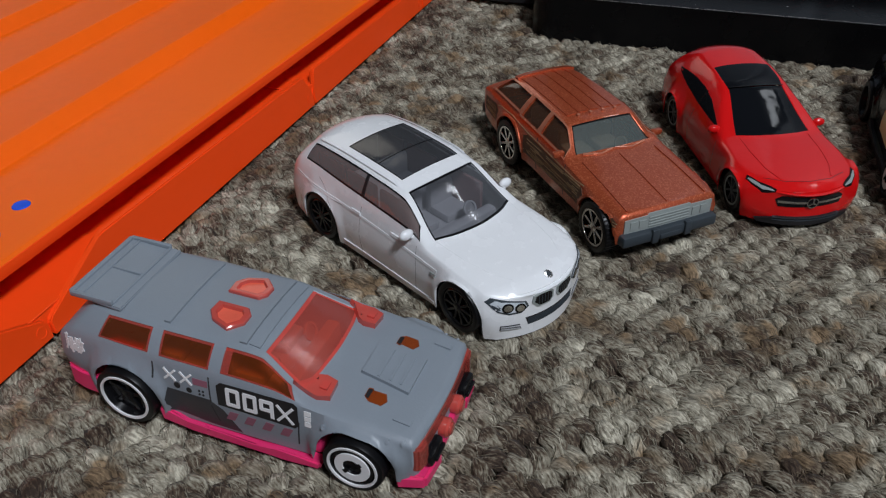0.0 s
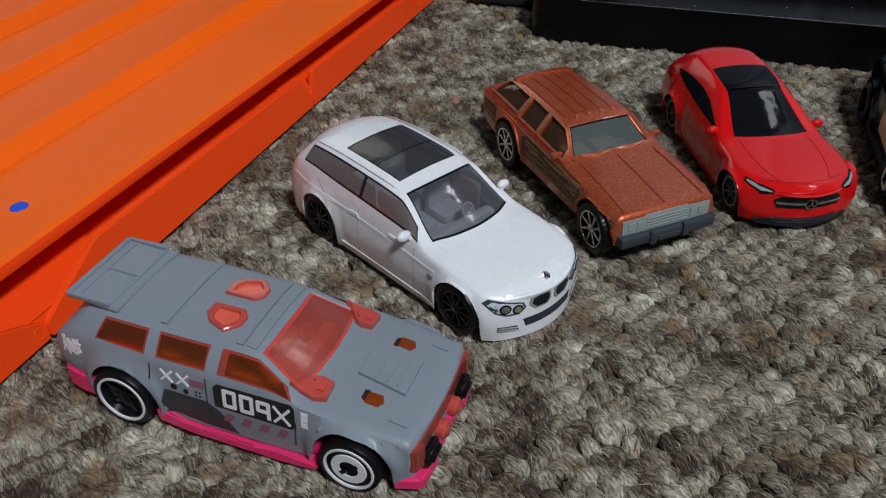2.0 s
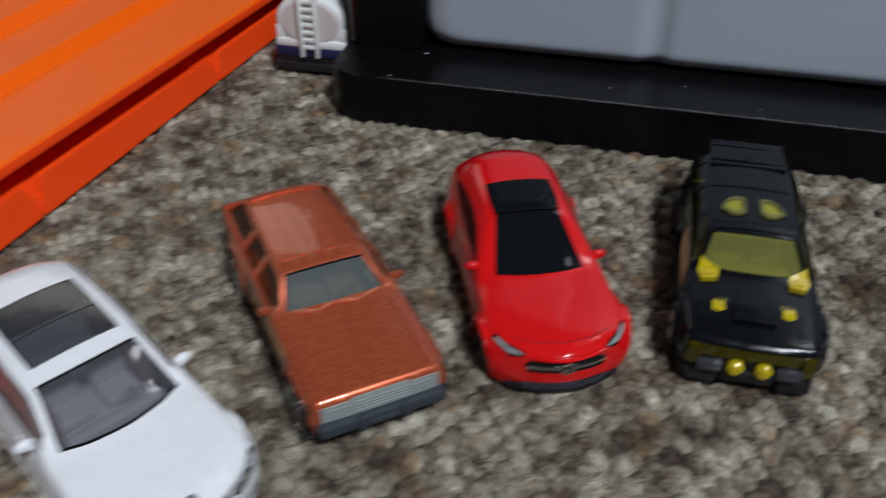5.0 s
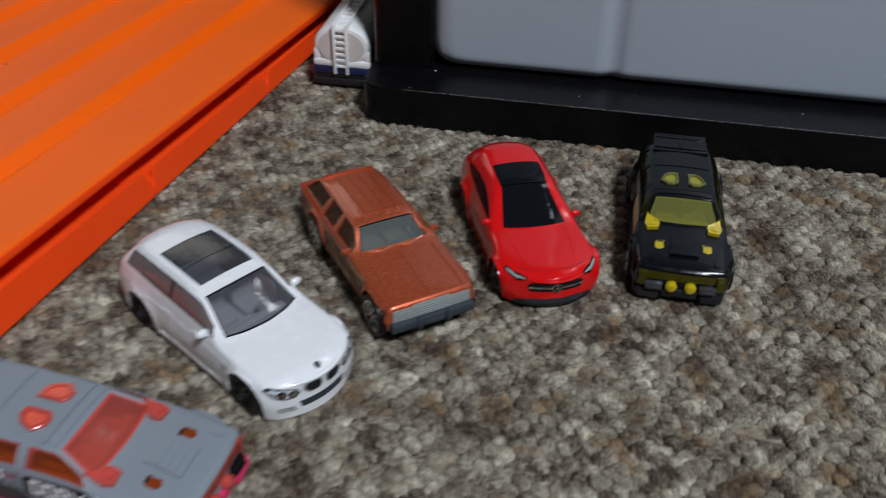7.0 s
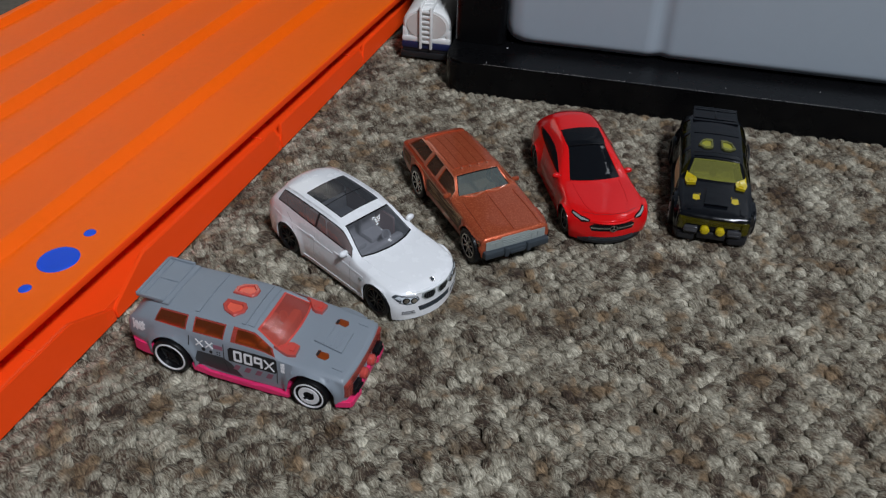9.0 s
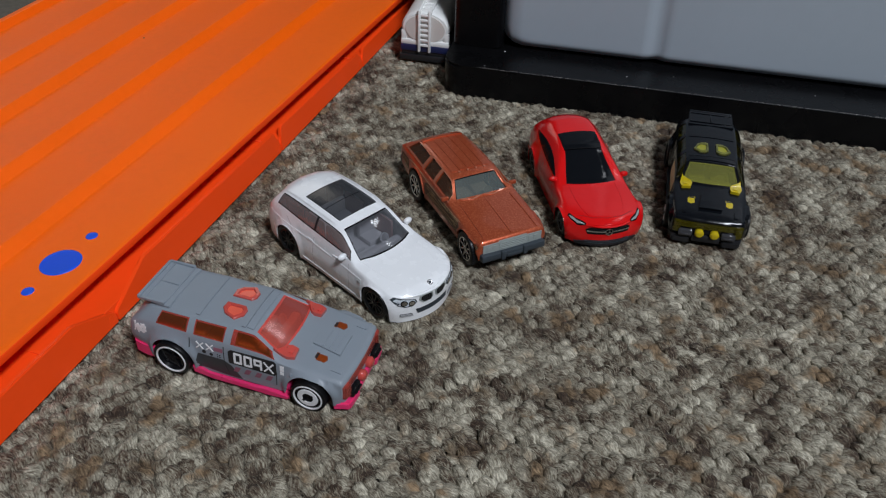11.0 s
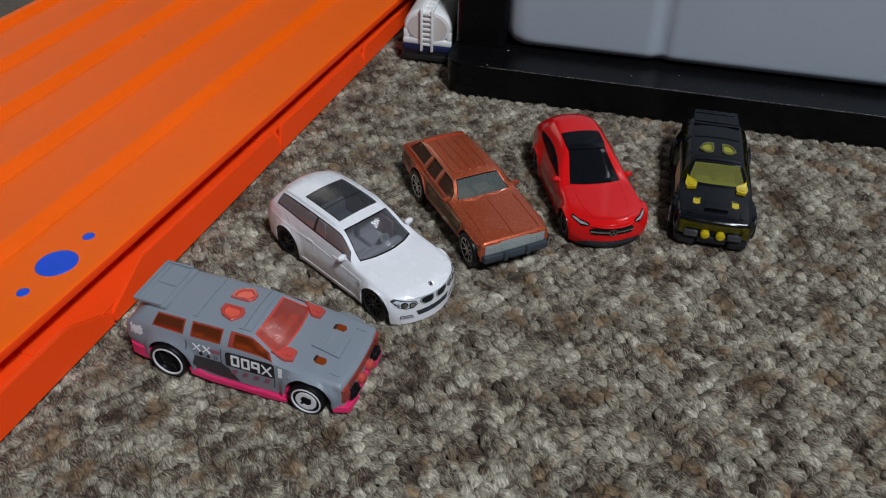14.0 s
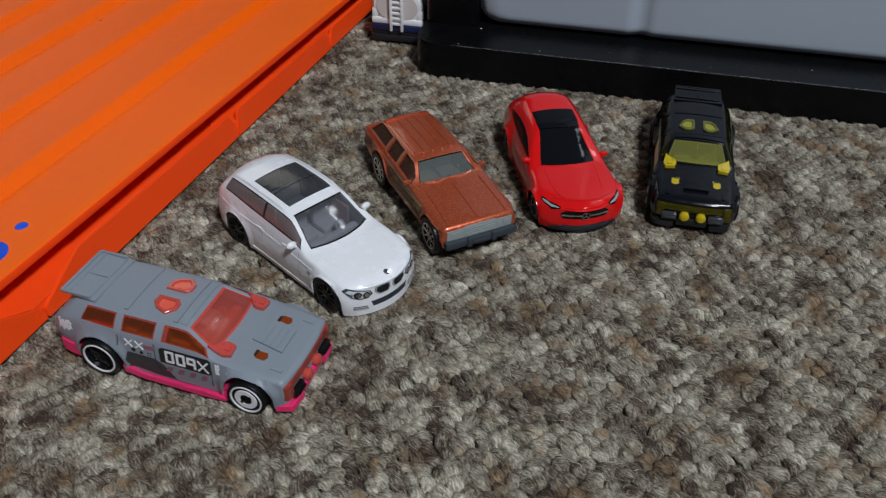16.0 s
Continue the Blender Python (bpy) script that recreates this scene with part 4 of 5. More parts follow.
WAGON = [
    # x, sill half width, sill z, widest, its z, belt half width, belt z, rail x, rail half width, rail z, centre x, centre z
    (36.6, 12.6, 3.4, 13.2, 8.0, 13.0, 11.0, 36.6, 12.2, 11.7, 37.6, 12.2),
    (36.0, 13.4, 3.2, 14.2, 8.2, 14.0, 11.6, 35.8, 12.8, 12.6, 36.6, 13.0),
    (27.0, 14.6, 3.2, 15.0, 9.0, 14.5, 13.4, 27.0, 12.8, 14.2, 27.2, 14.7),
    (16.5, 14.6, 3.2, 15.0, 9.4, 14.5, 15.0, 15.8, 12.3, 15.7, 17.4, 16.2),
    (10.5, 14.6, 3.2, 15.0, 9.6, 14.4, 15.6, 6.0, 9.8, 20.5, 6.4, 21.2),
    (3.5, 14.6, 3.2, 15.0, 9.8, 14.3, 15.9, 3.2, 10.0, 21.0, 3.2, 21.7),
    (-15.0, 14.6, 3.2, 15.0, 10.0, 14.3, 16.2, -15.0, 10.2, 21.3, -15.0, 21.9),
    (-27.0, 14.4, 3.4, 14.8, 10.2, 14.0, 16.6, -25.5, 10.0, 21.2, -25.5, 21.8),
    (-33.5, 13.8, 6.8, 14.2, 10.0, 13.4, 16.2, -30.5, 9.6, 20.6, -30.5, 21.2),
    (-37.2, 12.8, 7.4, 13.2, 9.8, 12.6, 14.6, -36.0, 10.4, 16.4, -36.4, 16.8),
    (-37.8, 12.4, 7.6, 12.8, 9.6, 12.2, 13.4, -37.6, 10.8, 14.0, -38.0, 14.2),
]


def flame_wagon(m, name, label, paint, window, screen, block, base_mat, inside, dark):
    """The boxy racing estate: two roof skylights, hood intakes, bonnet scoop, lamp bar and roof spoiler."""
    car = thing(name, label, "toy car", m, "toy cars on the carpet")
    front_x, rear_x = 25.8, -21.4
    low = name.startswith("black")
    L = Loft(WAGON, 0.62, (0.7, 0.5), ((front_x, 5.9), (rear_x, 6.3)), 7.5, 1.1)
    u = L.u_of
    ws = (3.10, 3.93, 3.14, 5.0)
    wins = [(3.30, u(-0.9), 2.16, 2.86), (u(-3.3), u(-13.6), 2.16, 2.86), (u(-15.8), u(-27.2), 2.16, 2.86)]
    body = part("body", L.build([ws] + wins), paint, car)
    tree = tree_of(body)
    part("windscreen", L.patch(*ws, -0.25, nu=8, nv=10), screen, car, "tinted clear plastic")
    bm = bmesh.new()
    L.patch(ws[1] - 0.09, ws[1], ws[2], 5.0, -0.12, nu=1, nv=10, bm=bm)
    L.patch(ws[0], ws[0] + 0.05, ws[2], 5.0, -0.12, nu=1, nv=10, bm=bm)
    L.patch(ws[0], ws[1], ws[2], ws[2] + 0.14, -0.12, nu=8, nv=1, bm=bm)
    part("windscreen_rim", bm, screen if low else block, car)
    for w in wins:
        for side in (1, -1):
            pane = part("side_window", L.patch(*w, -0.3, (side,), 8, 4), window, car)
            bm = bmesh.new()
            du = (w[1] - w[0]) * 0.045
            L.patch(w[0], w[1], w[2], w[2] + 0.05, -0.15, (side,), 8, 1, bm=bm)
            L.patch(w[0], w[1], w[3] - 0.09, w[3], -0.15, (side,), 8, 1, bm=bm)
            L.patch(w[0], w[0] + du, w[2], w[3], -0.15, (side,), 1, 4, bm=bm)
            L.patch(w[1] - du, w[1], w[2], w[3], -0.15, (side,), 1, 4, bm=bm)
            part("pane_rim", bm, window if name.startswith("black") else screen, pane)
    inner = seats(car, 4, -14, 9.6, 9.5, 17.5, inside)
    chassis(car, -36, 35.5, 14, 2.6, 8.5, (front_x, rear_x), base_mat, 7.8)
    # lower sills and bumper corners in the base's colour
    for s in (1, -1):
        bm = bmesh.new()
        out = [(18.4, 0.8), (19.0, 2.6), (10, 3.0), (6, 2.5), (-9, 3.0), (-13.2, 5.2), (-15.0, 4.9), (-14.6, 2.0), (-8, 1.4), (8, 1.0), (11, 0.4)]
        prism(bm, out, s * 13.2, s * 15.7, "y")
        bmesh.ops.bevel(bm, geom=bm.edges[:], offset=0.4, segments=2, affect="EDGES")
        part("side_skirt", bm, base_mat, car)
        bm = bmesh.new()
        prism(bm, [(33.0, s * 15.0), (38.2, s * 13.4), (38.8, s * 6.5), (36, s * 6.5), (34.5, s * 10)], 1.2, 4.2)
        bmesh.ops.bevel(bm, geom=bm.edges[:], offset=0.5, segments=2, affect="EDGES")
        part("bumper_corner", bm, base_mat, car)
        bm = bmesh.new()
        prism(bm, [(-28.2, s * 14.9), (-33.0, s * 14.6), (-36.8, s * 13.6), (-38.0, s * 8), (-33, s * 8)], 2.4, 7.6)
        bmesh.ops.bevel(bm, geom=bm.edges[:], offset=0.5, segments=2, affect="EDGES")
        part("rear_corner", bm, base_mat, car)
    # spoiler
    bm = bmesh.new()
    prism(bm, [(-23.5, -9.9), (-34.6, -9.4), (-35.0, -8.6), (-35.0, 8.6), (-34.6, 9.4), (-23.5, 9.9)], 21.9, 22.7)
    for v in bm.verts:
        if v.co.x > -24:
            v.co.z -= 0.62
    bmesh.ops.bevel(bm, geom=bm.edges[:], offset=0.2, segments=2, affect="EDGES")
    box(bm, -35.2, -34.2, -9.4, 9.4, 22.3, 22.8 if low else 23.2, 0.2)
    for s in () if low else (1, -1):
        box(bm, -34.8, -25.4, s * 9.4 - 0.4, s * 9.4 + 0.4, 22.1, 23.2, 0.2)
    box(bm, -25.9, -25.3, -9.3, 9.3, 21.9, 22.6, 0.15)
    box(bm, -32.9, -32.4, -9, 9, 22.4, 22.9, 0.15)
    box(bm, -32.6, -25.6, -0.25, 0.25, 22.2, 22.8, 0.12)
    part("spoiler", bm, paint, car)
    # roof ribs
    for x in (-13.6, 2.2):
        bm = bmesh.new()
        drape(tree, rect(x - 0.7, x + 0.7, -9.4, 9.4), "z", 0.25 if low else 0.5, 0.4, 3, bm=bm)
        part("roof_rib", bm, paint, car)
    bm = bmesh.new()
    drape(tree, rect(3.3, 5.4, -9.2, 9.2), "z", 0.35, 0.4, 3, bm=bm)
    part("roof_lip", bm, paint, car)
    # skylights
    for s in (1, -1):
        out = [(-7.4, s * 1.6), (-1.0, s * 1.6), (0.2, s * 3.0), (0.2, s * 5.4), (-2.2, s * 7.8), (-6.0, s * 6.4), (-7.6, s * 4.4)]
        cx, cy = -3.6, s * 4.4
        frame_bm = bmesh.new()
        loops = []
        for k, h in ((1.0, -0.4), (1.0, 0.55), (0.94, 0.75), (0.70, 0.75), (0.62, 0.1)):
            ring = []
            for x, y in out:
                px, py = cx + (x - cx) * k, cy + (y - cy) * k
                hit = tree.ray_cast(Vector((px, py, 60)), Vector((0, 0, -1)))[0]
                ring.append(frame_bm.verts.new((px, py, hit.z + h)))
            loops.append(ring)
        for a, b in zip(loops, loops[1:]):
            for i in range(len(a)):
                frame_bm.faces.new((a[i], a[(i + 1) % len(a)], b[(i + 1) % len(b)], b[i]))
        bmesh.ops.recalc_face_normals(frame_bm, faces=frame_bm.faces[:])
        sky = part("skylight", frame_bm, block if name.startswith("grey") else screen, car, "raised clear tinted skylight")
        well = [(cx + (x - cx) * 0.68, cy + (y - cy) * 0.68) for x, y in out]
        part("skylight_well", drape(tree, well, "z", 0.14, 0.1, 4), M_WELL_ORANGE if name.startswith("grey") else M_WELL_YELLOW, sky, "paler recessed middle")
        # mirror-side intakes at the foot of the windscreen
        out = [(11.8, s * 9.6), (17.4, s * 7.6), (19.6, s * 8.0), (19.8, s * 11.6), (17.5, s * 12.4), (12.6, s * 11.6)]
        part("intake", drape(tree, out, "z", 1.25, 0.5, 4), block, car, "clear tinted intake block")
        out = [(17.4, s * 9.0), (18.8, s * 9.0), (18.8, s * 10.8), (17.4, s * 10.8)]
        part("intake_top", drape(tree, out, "z", 1.7, 0.2, 3), block, car)
        # hood vents
        out = [(24.8, s * 6.2), (25.6, s * 6.0), (25.8, s * 6.4), (28.2, s * 6.2), (28.9, s * 7.6), (28.2, s * 9.0), (25.8, s * 9.0), (24.8, s * 8.2)]
        part("hood_vent", drape(tree, out, "z", 0.10, 0.3, 4), window if name.startswith("grey") else block, car, "tinted vent let into the bonnet")
        # dark patch laid over the vent stands in for the shade inside it
        out = [(24.9, s * 6.4), (25.7, s * 6.3), (25.6, s * 8.5), (24.9, s * 8.2)]
        part("vent_shade", drape(tree, out, "z", 0.14, 0.1, 2), M_SATIN, car)
        part("hood_pin", drape(tree, rect(31.2, 34.4, s * 10.2 - 0.6, s * 10.2 + 0.6), "z", 0.35, 0.3, 3), paint, car)
        for x in (20.2, 31.8, 34.4):
            part("fender_bolt", drape(tree, disc(x, 12.6 - 0.2 * (x - 20) * 0.1, 0.35, 8), "r" if s < 0 else "l", 0.3, 0.2, 2), paint, car)
    # bonnet scoop
    bm = bmesh.new()
    drape(tree, [(22.2, -3.6), (31.6, -4.6), (31.6, 4.6), (22.2, 3.6)], "z", 0.75 if name.startswith("grey") else 1.1, 0.3, 4, bm=bm)
    part("bonnet_scoop", bm, paint, car)
    for x in (25.4, 27.6, 29.6) if name.startswith("grey") else ():
        bm = bmesh.new()
        drape(tree, rect(x - 0.25, x + 0.25, -3.6, 3.6), "z", 1.0, 0.2, 2, bm=bm)
        part("scoop_rib", bm, paint, car)
    # front: lamp band, lamps, grey grille bars
    bm = bmesh.new()
    drape(tree, rect(-12.8, 12.8, 8.4, 11.0), "x", 0.35, 0.5, 3, bm=bm)
    part("lamp_band", bm, screen if name.startswith("grey") else M_BAND_YELLOW, car, "tinted clear lamp band across the nose")
    for s in (1, -1):
        bm = bmesh.new()
        prism(bm, [(34.6, s * 13.9), (36.0, s * 10.8), (37.9, s * 10.6), (37.7, s * 12.6), (37.0, s * 13.8)], 5.6, 11.2)
        bmesh.ops.bevel(bm, geom=bm.edges[:], offset=0.4, segments=2, affect="EDGES")
        part("corner_lamp", bm, screen if name.startswith("grey") else M_BAND_YELLOW, car)
        bm = bmesh.new()
        lathe(bm, [(1.8, 36.8), (1.9, 38.6), (1.5, 39.1), (0.001, 39.3)], 24, (0, s * 3.0, 6.6), "x")
        part("spot_lamp", bm, block, car)
        bm = bmesh.new()
        lathe(bm, [(1.2, 38.5), (1.2, 39.4), (0.9, 39.5), (0.001, 39.35)], 20, (0, s * 3.0, 6.6), "x")
        part("spot_lens", bm, block, car)
        bm = bmesh.new()
        box(bm, 36.6, 38.8, min(s * 5.6, s * 11.4), max(s * 5.6, s * 11.4), 4.6, 7.6, 0.8)
        box(bm, 38.4, 39.3, min(s * 6.2, s * 10.4), max(s * 6.2, s * 10.4), 5.6, 6.4, 0.2)
        part("bull_bar", bm, M_BLACK if name.startswith("grey") else M_BAR, car, "glossy dark bumper bar")
    bm = bmesh.new()
    box(bm, 36.0, 38.4, -5.6, 5.6, 2.4, 5.4, 0.5)
    part("front_lip", bm, base_mat, car)
    # door lines
    for a in ([(-3.0, 15.6), (-3.0, 9.0), (-2.0, 5.2)], [(13.6, 14.4), (15.0, 11.0), (14.4, 5.4)], [(-14.8, 15.8), (-14.8, 12.6)]):
        for ax in ("r", "l"):
            part("door_line", strip(tree, a, ax, 0.28, 0.04), M_LINE, car)
    for x, r, wd in ((front_x, 5.9, 5.0), (rear_x, 6.4, 5.6)):
        for s in (1, -1):
            wheel(car, x, 16.9, s, r, wd, M_TYRE, M_BLACK, "turbine" if x > 0 else "deep")
            bm = bmesh.new()
            rr = r
            lathe(bm, [(rr * 0.74, s * 16.7), (rr * 0.745, s * 17.02), (rr * 0.815, s * 17.05), (rr * 0.825, s * 16.8)], 44, (x, 0, rr), "y", False)
            part("tyre_ring", bm, M_WHITE_INK if name.startswith("grey") else M_SATIN, car, "thin ring printed round the wheel")
    return car, tree, L


def glyph(tree, x, z, w, h, strokes, t, bm):
    """A drawn character on the car's right side: strokes in a unit cell."""
    for a, b in strokes:
        strip(tree, [(x + a[0] * w, z + a[1] * h), (x + b[0] * w, z + b[1] * h)], "r", t, 0.16, bm)


grey_wagon, grey_tree, grey_loft = flame_wagon(
    car_pose(-0.02400, 0.12310, -16.18), "grey_toy_wagon",
    "matt grey toy estate with orange windows and pink base", M_GREY_CAR, M_GLASS_ORANGE, M_SCREEN_ORANGE, M_BLOCK_ORANGE, M_PINK, M_SEAT_GREY, M_GREY_TRIM)
black_wagon, black_tree, black_loft = flame_wagon(
    car_pose(0.13910, 0.21370, -100.13, -13.2, 0.2) @ Matrix.Diagonal((0.95, 0.95, 0.95, 1)), "black_toy_wagon",
    "black toy estate car with yellow windows and pale yellow door panel", M_BLACK_CAR, M_GLASS_YELLOW, M_SCREEN_YELLOW, M_BLOCK_YELLOW, M_SATIN, M_SEAT, M_GREY_TRIM)

# decals of the grey car
T = grey_tree
part("number_panel", drape(T, [(-1.4, 10.0), (14.2, 9.6), (15.0, 10.4), (14.9, 14.6), (14.2, 15.2), (-0.6, 15.2), (-1.5, 14.4)], "r", 0.07, 0.05, 5), M_BLACK_INK, grey_wagon, "black number panel")
ZERO = [((0, 0), (1, 0)), ((1, 0), (1, 1)), ((1, 1), (0, 1)), ((0, 1), (0, 0))]
NINE = [((1, 0), (1, 1)), ((1, 1), (0, 1)), ((0, 1), (0, 0.45)), ((0, 0.45), (1, 0.45))]
CROSS = [((0, 0), (1, 1)), ((0, 1), (1, 0))]
for x, z, w, h, strokes, t in ((0.8, 10.9, 2.1, 3.3, ZERO, 0.75), (4.3, 10.8, 2.1, 3.3, ZERO, 0.75), (7.7, 10.6, 2.1, 3.3, NINE, 0.75), (10.9, 10.5, 3.0, 3.4, CROSS, 0.55)):
    bm = bmesh.new()
    glyph(T, x, z, w, h, strokes, t, bm)
    part("number_character", bm, M_WHITE_INK, grey_wagon, "white character of 009X")
for k in range(4):
    x = -0.4 + 3.7 * k
    part("pink_stripe", drape(T, [(x, 6.6), (x + 1.8, 6.6), (x + 3.0, 8.9), (x + 1.2, 8.9)], "r", 0.06, 0.05, 3), M_PINK_INK, grey_wagon, "faded pink slanted stripe")
for x in (-12.4, -9.0):
    bm = bmesh.new()
    glyph(T, x, 12.9, 2.3, 2.2, CROSS, 0.42, bm)
    part("cross_mark", bm, M_WHITE_INK, grey_wagon, "small white printed cross")
bm = bmesh.new()
rngd = random.Random(3)
for k in range(64):
    a, b = -35.2 + rngd.uniform(0, 4.4), 12.6 + rngd.uniform(0.2, 2.0)
    strip(T, [(a, b), (a + rngd.uniform(-0.6, 0.6), b + rngd.uniform(-1.1, 1.1))], "r", 0.5, 0.1, bm)
part("scrawl", bm, M_WHITE_INK, grey_wagon, "white scrawled tag on the rear corner")
for k in range(3):
    part("white_tick", drape(T, rect(16.2, 17.5, 10.9 + 1.2 * k, 11.9 + 1.2 * k), "r", 0.1, 0.05, 2), M_WHITE_INK, grey_wagon)
bm = bmesh.new()
drape(T, rect(-6.4, -3.3, 13.2, 14.6), "r", 0.07, 0.05, 2, bm=bm)
part("pink_mark", bm, M_PINK_INK, grey_wagon)
bm = bmesh.new()
drape(T, disc(-9.9, 11.9, 0.7, 10), "r", 0.07, 0.05, 2, bm=bm)
drape(T, disc(-7.4, 11.5, 0.6, 10), "r", 0.07, 0.05, 2, bm=bm)
for a in range(2):
    for b in range(2):
        drape(T, disc(-5.2 + 0.8 * a, 11.2 + 0.8 * b, 0.25, 6), "r", 0.07, 0.05, 2, bm=bm)
part("black_marks", bm, M_BLACK_INK, grey_wagon)
bm = bmesh.new()
drape(T, [(-13.6, 5.2), (-4, 3.8), (2.5, 3.6), (-0.6, 8.8), (-1.8, 9.6), (-3.2, 10.5), (-12.2, 10.7)], "r", 0.03, 0.03, 5, bm=bm)
part("dark_panel", bm, M_DARK_BAND, grey_wagon, "dark lower door panel")
# printed panel of the black car
bm = bmesh.new()
drape(black_tree, [(-3.0, 6.4), (14.0, 6.4), (14.4, 15.0), (-2.4, 15.4)], "r", 0.07, 0.05, 4, bm=bm)
part("side_panel", bm, M_PALE_YELLOW, black_wagon, "pale yellow printed door panel")

ESTATE = [
    (30.0, 12.8, 0.7, 13.8, 5.6, 13.2, 10.4, 30.8, 10.8, 11.7, 34.0, 12.1),
    (27.2, 14.6, 0.8, 15.2, 6.6, 14.3, 12.0, 28.0, 11.6, 12.8, 31.0, 13.4),
    (18.0, 15.4, 1.6, 15.9, 7.4, 14.8, 13.6, 18.6, 12.2, 14.3, 20.4, 14.9),
    (10.4, 15.4, 1.6, 15.9, 7.8, 14.7, 14.4, 10.4, 12.2, 15.2, 13.6, 15.9),
    (4.0, 15.4, 1.6, 15.9, 8.0, 14.6, 15.2, -1.4, 10.3, 22.2, -0.8, 23.0),
    (-7.0, 15.4, 1.6, 15.9, 8.2, 14.6, 15.9, -8.0, 10.6, 23.3, -8.0, 24.3),
    (-20.0, 15.4, 1.6, 16.0, 8.4, 14.6, 16.7, -20.0, 10.5, 23.6, -20.0, 24.7),
    (-31.0, 15.4, 1.8, 15.9, 8.6, 14.4, 17.5, -31.0, 10.0, 22.9, -31.0, 24.2),
    (-37.0, 14.9, 2.4, 15.3, 8.8, 13.8, 17.2, -36.2, 9.3, 21.2, -37.0, 22.5),
    (-40.8, 13.8, 2.8, 14.2, 8.8, 12.8, 14.6, -40.4, 9.0, 16.2, -41.8, 16.9),
    (-41.9, 12.7, 3.2, 13.2, 8.4, 12.0, 11.6, -42.0, 8.7, 12.2, -43.2, 12.4),
]


def mirror_pair(car, x, y, z, paint, tree, size=1.0):
    for s in (1, -1):
        bm = bmesh.new()
        bmesh.ops.create_uvsphere(bm, u_segments=16, v_segments=10, radius=1.0, matrix=Matrix.Translation((x, s * y, z)) @ Matrix.Diagonal((1.1 * size, 1.9 * size, 1.25 * size, 1)))
        box(bm, x - 0.2, x + 1.0, min(s * (y - 2.4), s * (y - 0.6)), max(s * (y - 2.4), s * (y - 0.6)), z - 1.1, z - 0.3, 0.25)
        part("wing_mirror", bm, paint, car)


def white_estate():
    car = thing("white_toy_estate", "pearl white toy estate car with smoked windows and sunroof", "toy car", car_pose(0.00790, 0.17070, -42.84, 0.0, -1.0), "toy cars on the carpet")
    fx, rx = 21.2, -27.0
    L = Loft(ESTATE, 0.92, (4.3, 1.4), ((fx, 5.7), (rx, 5.9)), 6.8, 0.5)
    u = L.u_of
    ws = (3.08, 3.97, 3.12, 5.0)
    side = (3.42, u(-34.6), 2.16, 2.80)
    roof = (u(-4.4, 5), u(-23.6, 5), 3.42, 5.0)
    body = part("body", L.build([ws, side, roof]), M_WHITE_CAR, car)
    tree = tree_of(body)
    part("windscreen", L.patch(*ws, -0.2, nu=10, nv=10), M_GLASS_SMOKE, car, "smoked clear windscreen with a black edge")
    part("sunroof", L.patch(*roof, -0.05, nu=10, nv=8), M_GLASS_ROOF, car, "smoked glass sunroof")
    for s in (1, -1):
        part("side_window", L.patch(*side, -0.25, (s,), 24, 5), M_GLASS_HAZE, car)
    bm = bmesh.new()
    a, b = roof[0], roof[1]
    mid = a + (b - a) * 0.52
    L.patch(mid - 0.012, mid + 0.012, 3.42, 5.0, 0.05, nu=1, nv=8, bm=bm)
    e = 0.03
    L.patch(a, a + e, 3.42, 5.0, 0.03, nu=1, nv=8, bm=bm)
    L.patch(b - e, b, 3.42, 5.0, 0.03, nu=1, nv=8, bm=bm)
    L.patch(a, b, 3.42, 3.48, 0.03, nu=12, nv=1, bm=bm)
    part("sunroof_frame", bm, M_BLACK, car)
    bm = bmesh.new()
    L.patch(ws[0], ws[0] + 0.05, 3.12, 5.0, -0.1, nu=1, nv=10, bm=bm)
    L.patch(ws[1] - 0.05, ws[1], 3.12, 5.0, -0.1, nu=1, nv=10, bm=bm)
    L.patch(ws[0], ws[1], 3.12, 3.2, -0.1, nu=10, nv=1, bm=bm)
    part("windscreen_edge", bm, M_BLACK, car, "black printed glass edge")
    tub = seats(car, 0, -18, 10.2, 9.0, 18.0, M_SEAT_RED)
    for s in (1, -1):
        for x0, x1 in ((-11.4, 3.0), (-23.5, -12.8), (-35.0, -25.0)):
            bm = bmesh.new()
            box(bm, x0, x1, min(s * 8.9, s * 10.0), max(s * 8.9, s * 10.0), 8.0, 18.4, 0.5)
            part("door_card", bm, M_DOOR_RED, tub, "dusty red door lining")
    chassis(car, -40, 27, 14.6, 2.0, 8.0, (fx, rx), M_SATIN)
    mirror_pair(car, 4.6, 15.6, 16.4, M_WHITE_CAR, tree)
    # roof rails
    for s in (1, -1):
        bm = bmesh.new()
        L.patch(u(-4.0, 3), u(-33, 3), 2.98, 3.14, 0.35, (s,), 24, 2, bm=bm)
        part("roof_rail", bm, M_WHITE_CAR, car)
    # front: twin grille, badge, headlamps, air intakes
    for s in (1, -1):
        out = [(s * 0.5, 8.8), (s * 1.4, 7.7), (s * 4.6, 7.8), (s * 6.1, 9.3), (s * 5.8, 10.9), (s * 4.4, 11.5), (s * 1.6, 11.4), (s * 0.6, 10.5)]
        g = part("grille", drape(tree, out, "x", 0.30, 0.4, 4), M_LAMP_GREY, car, "grey-edged twin grille")
        inner = [(s * 3.1 + (y - s * 3.1) * 0.80, 9.6 + (z - 9.6) * 0.78) for y, z in out]
        part("grille_mesh", drape(tree, inner, "x", 0.40, 0.2, 4), M_BLACK, g)
        for k in range(5):
            bm = bmesh.new()
